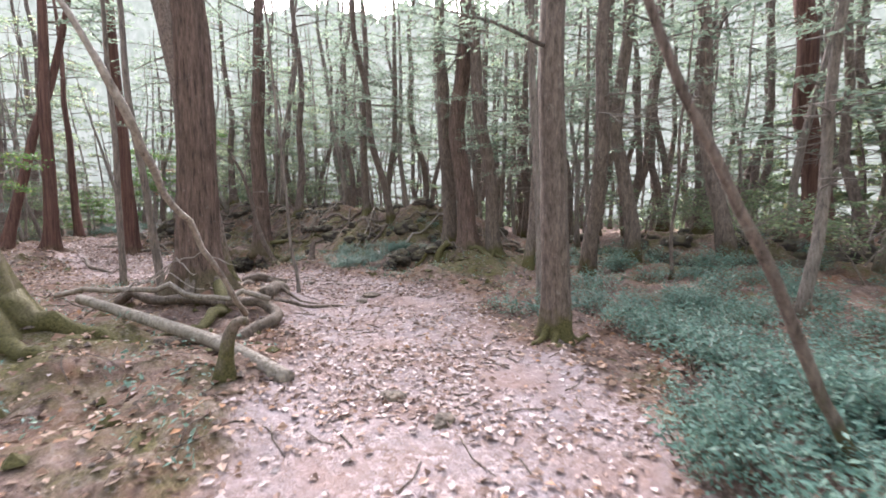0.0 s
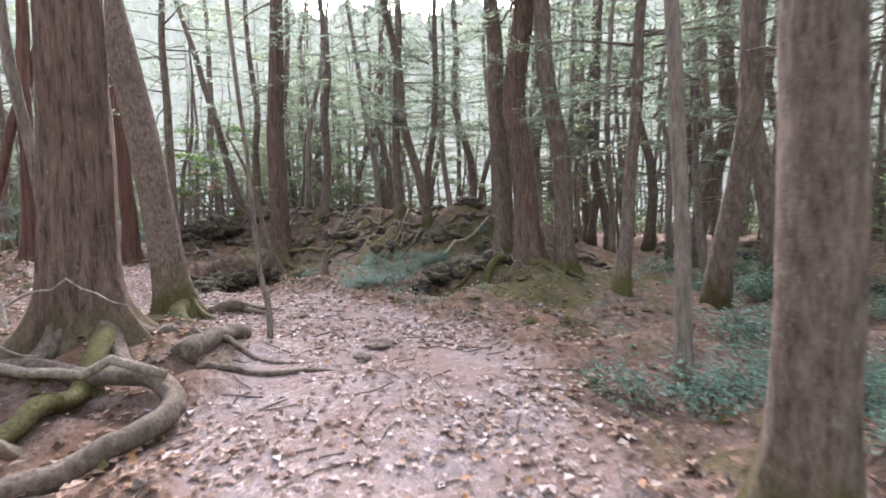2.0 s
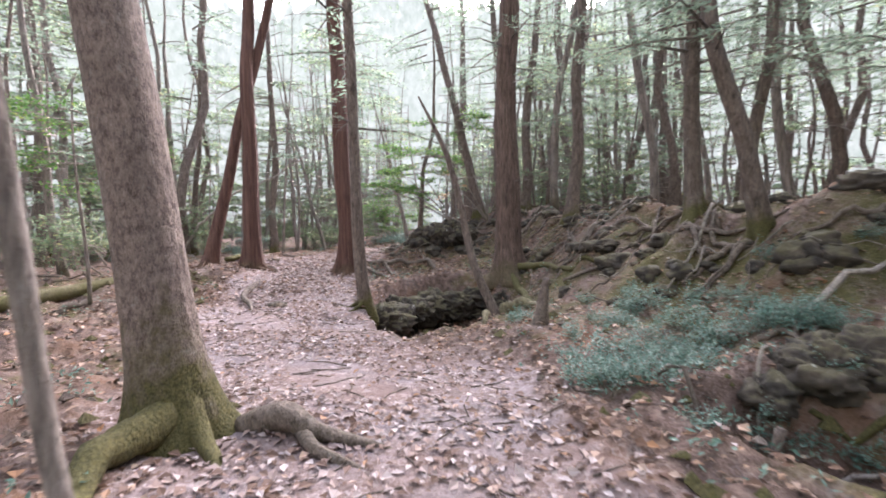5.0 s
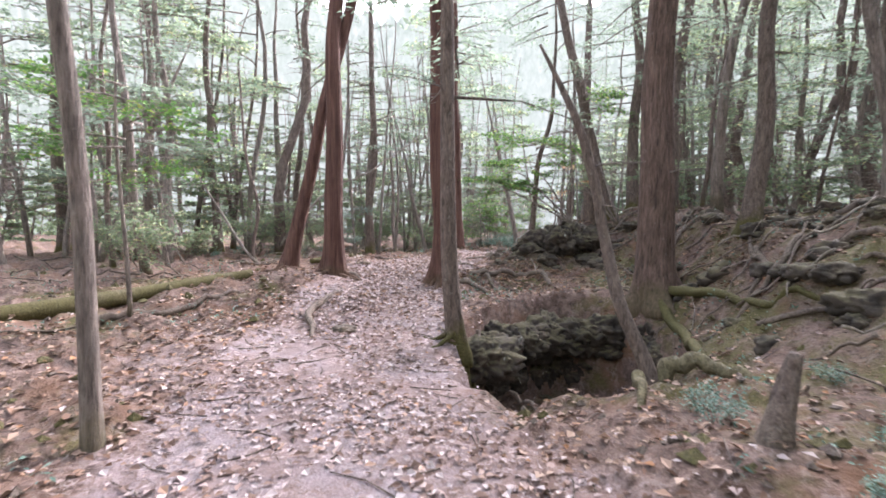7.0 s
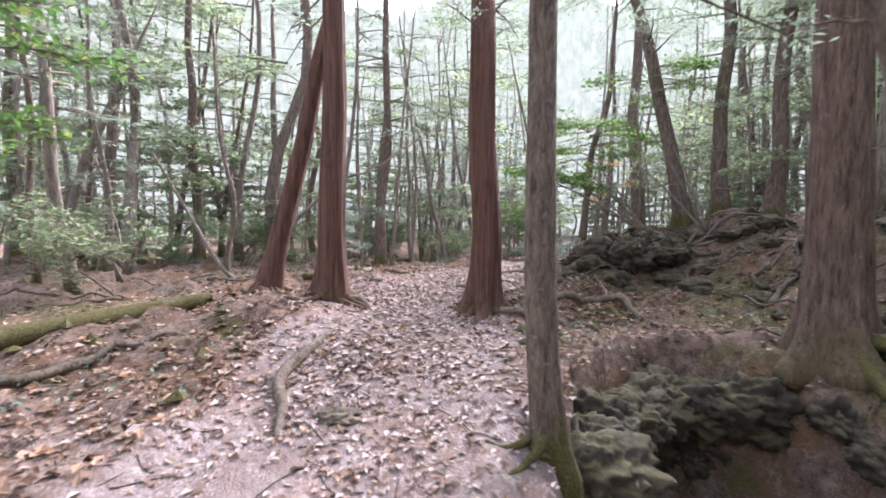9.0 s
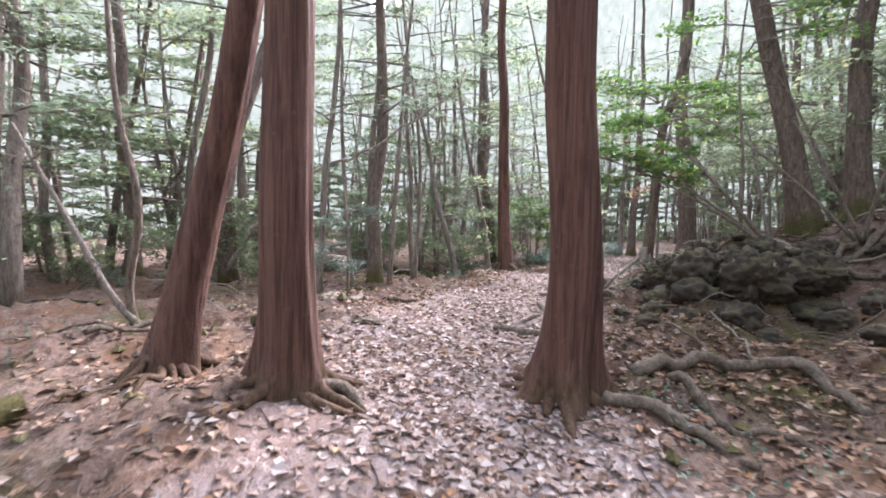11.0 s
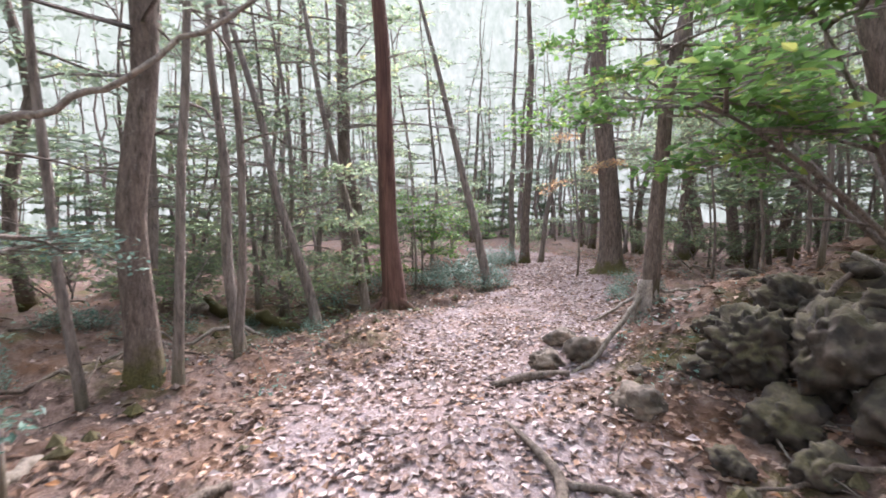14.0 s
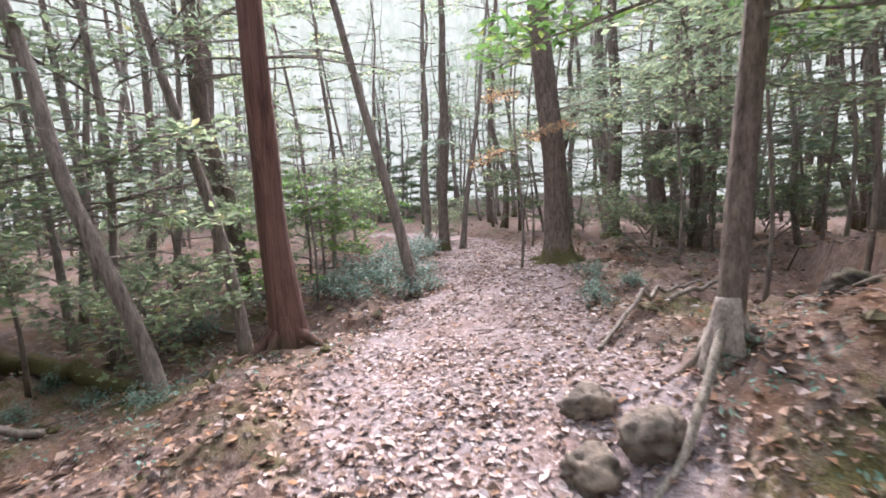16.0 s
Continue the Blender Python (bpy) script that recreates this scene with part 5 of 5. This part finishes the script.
wooden("root", "mossy root at the foot of a stem", [(-5.9, 13.35, .25), (-5.6, 13.6, .12), (-5.2, 13.6, .05), (-4.8, 13.4, -.03)], (0.09, 0.06, 0.03), MOSSY_LOG)
wooden("root", "mossy root at the foot of a stem", [(-5.88, 13.35, .25), (-5.75, 13.0, .12), (-5.5, 12.7, .05), (-5.3, 12.4, -.03)], (0.08, 0.05, 0.03), MOSSY_LOG)
wooden("sapling", "pale bent stem beside the pit", [(-5.8, 13.4, -.75), (-5.86, 13.37, 0), (-6.15, 13.25, 0.7), (-6.35, 13.25, 1.3), (-6.48, 13.2, 1.95), (-6.6, 13.1, 2.5), (-6.75, 13.0, 2.9), (-6.95, 12.85, 3.4)], (0.11, 0.065, 0.06, 0.05, 0.04, 0.015), GREY_BARK, 34, 14, False, category="tree")
wooden("sapling", "thin crooked sapling stem in the path", [(-2.78, 7.86, 0.02), (-2.77, 7.88, 0.25), (-2.82, 7.94, 0.55), (-2.89, 7.90, 1.0), (-2.92, 7.83, 2.0), (-2.99, 7.76, 3.0), (-3.06, 7.66, 4.5), (-3.2, 7.5, 6.0)], (0.036, 0.03, 0.026, 0.02, 0.012), THIN_BARK, 40, 10, False, category="sapling")
rt = np.array([0.678, 0.735])
c0 = np.array([-10.68 - 4.41, 12.5 + 4.07])
wooden("dead_tree", "long arching bleached dead branch among thin trees", [(c0[0] + o * rt[0], c0[1] + o * rt[1], h) for o, h in ((-5.17, .0), (-4.24, 1.3), (-3.24, 2.2), (-2.53, 2.4), (-1.74, 2.8), (-.67, 3.5), (-.46, 3.9))], (0.045, 0.035, 0.022, 0.01), DEAD_WOOD, 40, 10, category="branch")
for k in range(36):
    u = face.uniform(0.4, len(RIDGE) - 1.001)
    i = int(u)
    gx, gy = (RIDGE[i][j] + (RIDGE[i + 1][j] - RIDGE[i][j]) * (u - i) for j in range(2))
    gx, gy, a = gx + face.normal(0.4, 0.6), gy + face.normal(-0.8, 0.6), face.uniform(0, 6.28)
    d = np.array([math.cos(a), math.sin(a)]) * face.uniform(0.3, 0.9)
    wooden("root", "exposed root on the rocky ridge", [(gx, gy, .04), (gx + d[0] + face.normal(0, .15), gy + d[1], .07), (gx + 2 * d[0], gy + 2 * d[1] + face.normal(0, .2), -.02)], (0.045, 0.02), ROOT_BARK, 14, 8)
for k in range(9):
    gx, gy, a = face.uniform(-2.2, -0.4), face.uniform(10.9, 11.6), face.uniform(-0.7, 0.7)
    dx, dy = face.uniform(0.35, 0.9) * math.cos(a), face.uniform(0.35, 0.9) * math.sin(a)
    wooden("root", "dead root tangled over a dark gully", [(gx - dx, gy - dy, .05), (gx, gy + face.normal(0, .1), .2 + face.uniform(0, .3)), (gx + dx, gy + dy, .03)], (0.018, 0.014, 0.01), DEAD_WOOD if k % 3 == 0 else ROOT_BARK, 14, 8)
for k in range(10):
    a = face.uniform(2.6, 6.6)
    x0, y0 = -0.4 + 0.35 * math.cos(a), 12.1 + 0.35 * math.sin(a)
    wooden("root", "mossy root of the mound tree", [(x0, y0, .12), (x0 + .5 * math.cos(a + .2), y0 + .5 * math.sin(a + .2), .06), (x0 + 1.2 * math.cos(a), y0 + 1.2 * math.sin(a), -.03)], (0.07, 0.02), MOSSY_LOG, 14, 8)


# ---- litter ----
def scatter(rng, count, near, far):
    """Places near the trail, denser close to it."""
    line = curve_points([(x, y, 0) for x, y in TRAIL[:-1]], 400)
    p = line[rng.integers(0, 400, count), :2] + rng.normal(0, 1, (count, 2)) * np.where(rng.uniform(0, 1, (count, 1)) < 0.7, near, far)
    hole = pit_reach(p[:, 0], p[:, 1]) < 1.0
    return p[~hole]


def strewn(rng, p, lo, hi, label, mat):
    """Dry leaves lying loosely on the ground at the given places."""
    c = np.column_stack([p, ground(p[:, 0], p[:, 1]) + rng.uniform(0.004, 0.022, len(p))])
    size = rng.uniform(lo, hi, len(p))
    up = np.tile((0.0, 0, 1), (len(p), 1)) + rng.normal(0, 0.3, (len(p), 3))
    v, f = leaves(c, rng.normal(0, 1, (len(p), 3)) * (1, 1, 0.12), up, size, size * rng.uniform(0.45, 0.85, len(p)), 0.22)
    thing("leaf_litter", Matrix.Identity(4), label, "leaves", "", mesh_of("leaf_litter", v, f, mat, False), "stuff")


def leaf_litter():
    rng = np.random.default_rng(5)
    p = np.vstack([scatter(rng, 46000, 1.2, 3.6), scatter(rng, 46000, 3.0, 5.0)])
    p = p[rng.uniform(-0.35, 0.35, len(p)) < fbm(p[:, 0] * 1.3, p[:, 1] * 1.3, 17, 3) + 0.18]
    trodden = rng.uniform(0, 1, len(p)) < 0.12 + 0.88 * trail_share(p[:, 0], p[:, 1])
    strewn(rng, p[trodden], 0.03, 0.085, "dry pale brown leaves strewn over the path", LITTER)
    strewn(rng, p[~trodden], 0.035, 0.095, "rusty brown leaves strewn over the forest floor", RUST_LITTER)
    late = curve_points([(x, y, 0) for x, y in TRAIL[7:14]], 300)
    q = late[rng.integers(0, 300, 15000), :2] + rng.normal(0, 1.0, (15000, 2))
    q = q[rng.uniform(-0.4, 0.3, len(q)) < fbm(q[:, 0] * 1.1, q[:, 1] * 1.1, 27, 3)]
    strewn(rng, q, 0.05, 0.11, "large pale dry leaves lying thick on the path", LITTER)
    q = late[rng.integers(0, 300, 9000), :2] + rng.normal(0, 1.0, (9000, 2)) * 1.9
    q = np.vstack([q, rng.normal(0, 1, (2600, 2)) * (1.0, 1.0) + (-11.0, 16.3), rng.normal(0, 1, (1100, 2)) * (1.3, 1.1) + (-9.2, 9.3)])
    crest = curve_points([(x, y, 0) for x, y in RIDGE], 300)
    c = crest[rng.integers(0, 300, 12000), :2] + rng.normal(0, 1, (12000, 2)) * (0.9, 1.1) + (0.0, -1.0)
    c = c[(pit_reach(c[:, 0], c[:, 1]) > 1.05) & (rng.uniform(-0.4, 0.3, len(c)) < fbm(c[:, 0] * 1.2, c[:, 1] * 1.2, 37, 3))]
    strewn(rng, c, 0.035, 0.09, "brown leaves strewn over the rooty slope", RUST_LITTER)
    strewn(rng, q[trail_share(q[:, 0], q[:, 1]) < 0.6], 0.05, 0.11, "large rusty leaves lying at the edge of the path", RUST_LITTER)


def twig_litter():
    rng = np.random.default_rng(6)
    p = scatter(rng, 1500, 1.6, 4.0)
    pieces = []
    for x, y in p:
        a, length = rng.uniform(0, 6.28), rng.uniform(0.1, 0.5)
        q = np.array([(x + s * length * math.cos(a + 0.3 * s), y + s * length * math.sin(a + 0.3 * s)) for s in (-0.5, 0, 0.5)])
        pieces.append(tube(np.column_stack([q, ground(q[:, 0], q[:, 1]) + 0.008]), (0.006, 0.004), 4, 0))
    thing("twigs", Matrix.Identity(4), "small dead twigs strewn over the ground", "twigs", "", mesh_of("twigs", *joined(pieces), ROOT_BARK), "stuff")


def ground_sprigs():
    """Small green seedlings and moss tufts strewn off the path."""
    rng = np.random.default_rng(8)
    p = scatter(rng, 5200, 3.0, 6.0)
    p = p[trail_share(p[:, 0], p[:, 1]) < 0.4]
    p = p[fbm(p[:, 0] * 0.5, p[:, 1] * 0.5, 4, 3) > 0.0]
    c = np.repeat(p, 6, 0) + rng.normal(0, 0.05, (6 * len(p), 2))
    c = np.column_stack([c, ground(c[:, 0], c[:, 1]) + rng.uniform(0.02, 0.12, len(c))])
    v, f = leaves(c, rng.normal(0, 1, (len(c), 3)) * (1, 1, 0.5), np.tile((0.0, 0, 1), (len(c), 1)) + rng.normal(0, 0.5, (len(c), 3)), rng.uniform(0.03, 0.07, len(c)), rng.uniform(0.012, 0.03, len(c)))
    thing("seedlings", Matrix.Identity(4), "tiny green seedlings strewn over the forest floor", "plants", "", mesh_of("seedlings", v, f, SHRUB, False), "stuff")


def fallen_branches():
    rng = np.random.default_rng(9)
    for x, y in scatter(rng, 420, 4.5, 7.0):
        if line_distance(np.array([x]), np.array([y]), TRAIL)[0][0] < 3.2 or y < 5.5:
            continue
        a, length, r = rng.uniform(0, 6.28), rng.uniform(0.5, 2.2), rng.uniform(0.01, 0.035)
        pts = [(x + s * length * math.cos(a) + rng.normal(0, 0.06), y + s * length * math.sin(a) + rng.normal(0, 0.06), 0.02 + rng.uniform(0, 0.1)) for s in (-0.5, -0.15, 0.2, 0.5)]
        wooden("branch", "fallen dead branch on the forest floor", pts, (r, r * 0.4), DEAD_WOOD if rng.uniform() < 0.35 else ROOT_BARK, 10, 6, category="branch")


def forest_debris():
    """Clods, bark chips and moss cushions off the path."""
    rng = np.random.default_rng(12)
    for name, label, mat, count, lo, hi in (("debris", "bark chips and dark clods on the forest floor", ROOT_BARK, 5200, 0.015, 0.05), ("moss", "small moss cushions on the forest floor", MOSSY_LOG, 1500, 0.03, 0.09)):
        p = scatter(rng, count, 3.0, 5.0)
        p = p[trail_share(p[:, 0], p[:, 1]) < 0.35]
        pieces = []
        for x, y, z in np.column_stack([p, ground(p[:, 0], p[:, 1])]):
            s = rng.uniform(lo, hi)
            v = np.array([(1, 0, 0), (0.2, 1, 0), (-1, 0.1, 0), (0, -1, 0), (0, 0, 0.7), (0.3, 0.2, -0.5)]) * s * rng.uniform(0.5, 1.5, (6, 3))
            c, d = math.cos(x * 50), math.sin(x * 50)
            v = v @ np.array([(c, d, 0), (-d, c, 0), (0, 0, 1)]) + (x, y, z + 0.1 * s)
            pieces.append((v, [(0, 1, 4), (1, 2, 4), (2, 3, 4), (3, 0, 4), (1, 0, 5), (2, 1, 5), (3, 2, 5), (0, 3, 5)]))
        thing(name, Matrix.Identity(4), label, name, "", mesh_of(name, *joined(pieces), mat, False), "stuff")
    line = curve_points([(x, y, 0) for x, y in RIDGE], 200)
    for _ in range(110):
        x, y = line[rng.integers(200), :2] + (rng.normal(0, 0.6), rng.normal(-1.3, 0.9))
        if pit_reach(x, y) < 1.1 or trail_share(np.array([x]), np.array([y]))[0] > 0.2:
            continue
        a, length, r = rng.uniform(0, 6.28), rng.uniform(0.4, 1.5), rng.uniform(0.006, 0.022)
        wooden("branch", "thin dead branch on the rooty slope", [(x + s * length * math.cos(a + 0.3 * s), y + s * length * math.sin(a + 0.3 * s), 0.02 + rng.uniform(0, 0.12)) for s in (-0.5, -0.15, 0.2, 0.5)], (r, r * 0.4), DEAD_WOOD if rng.uniform() < 0.5 else ROOT_BARK, 9, 5, category="branch")


leaf_litter()
forest_debris()
twig_litter()
ground_sprigs()
fallen_branches()
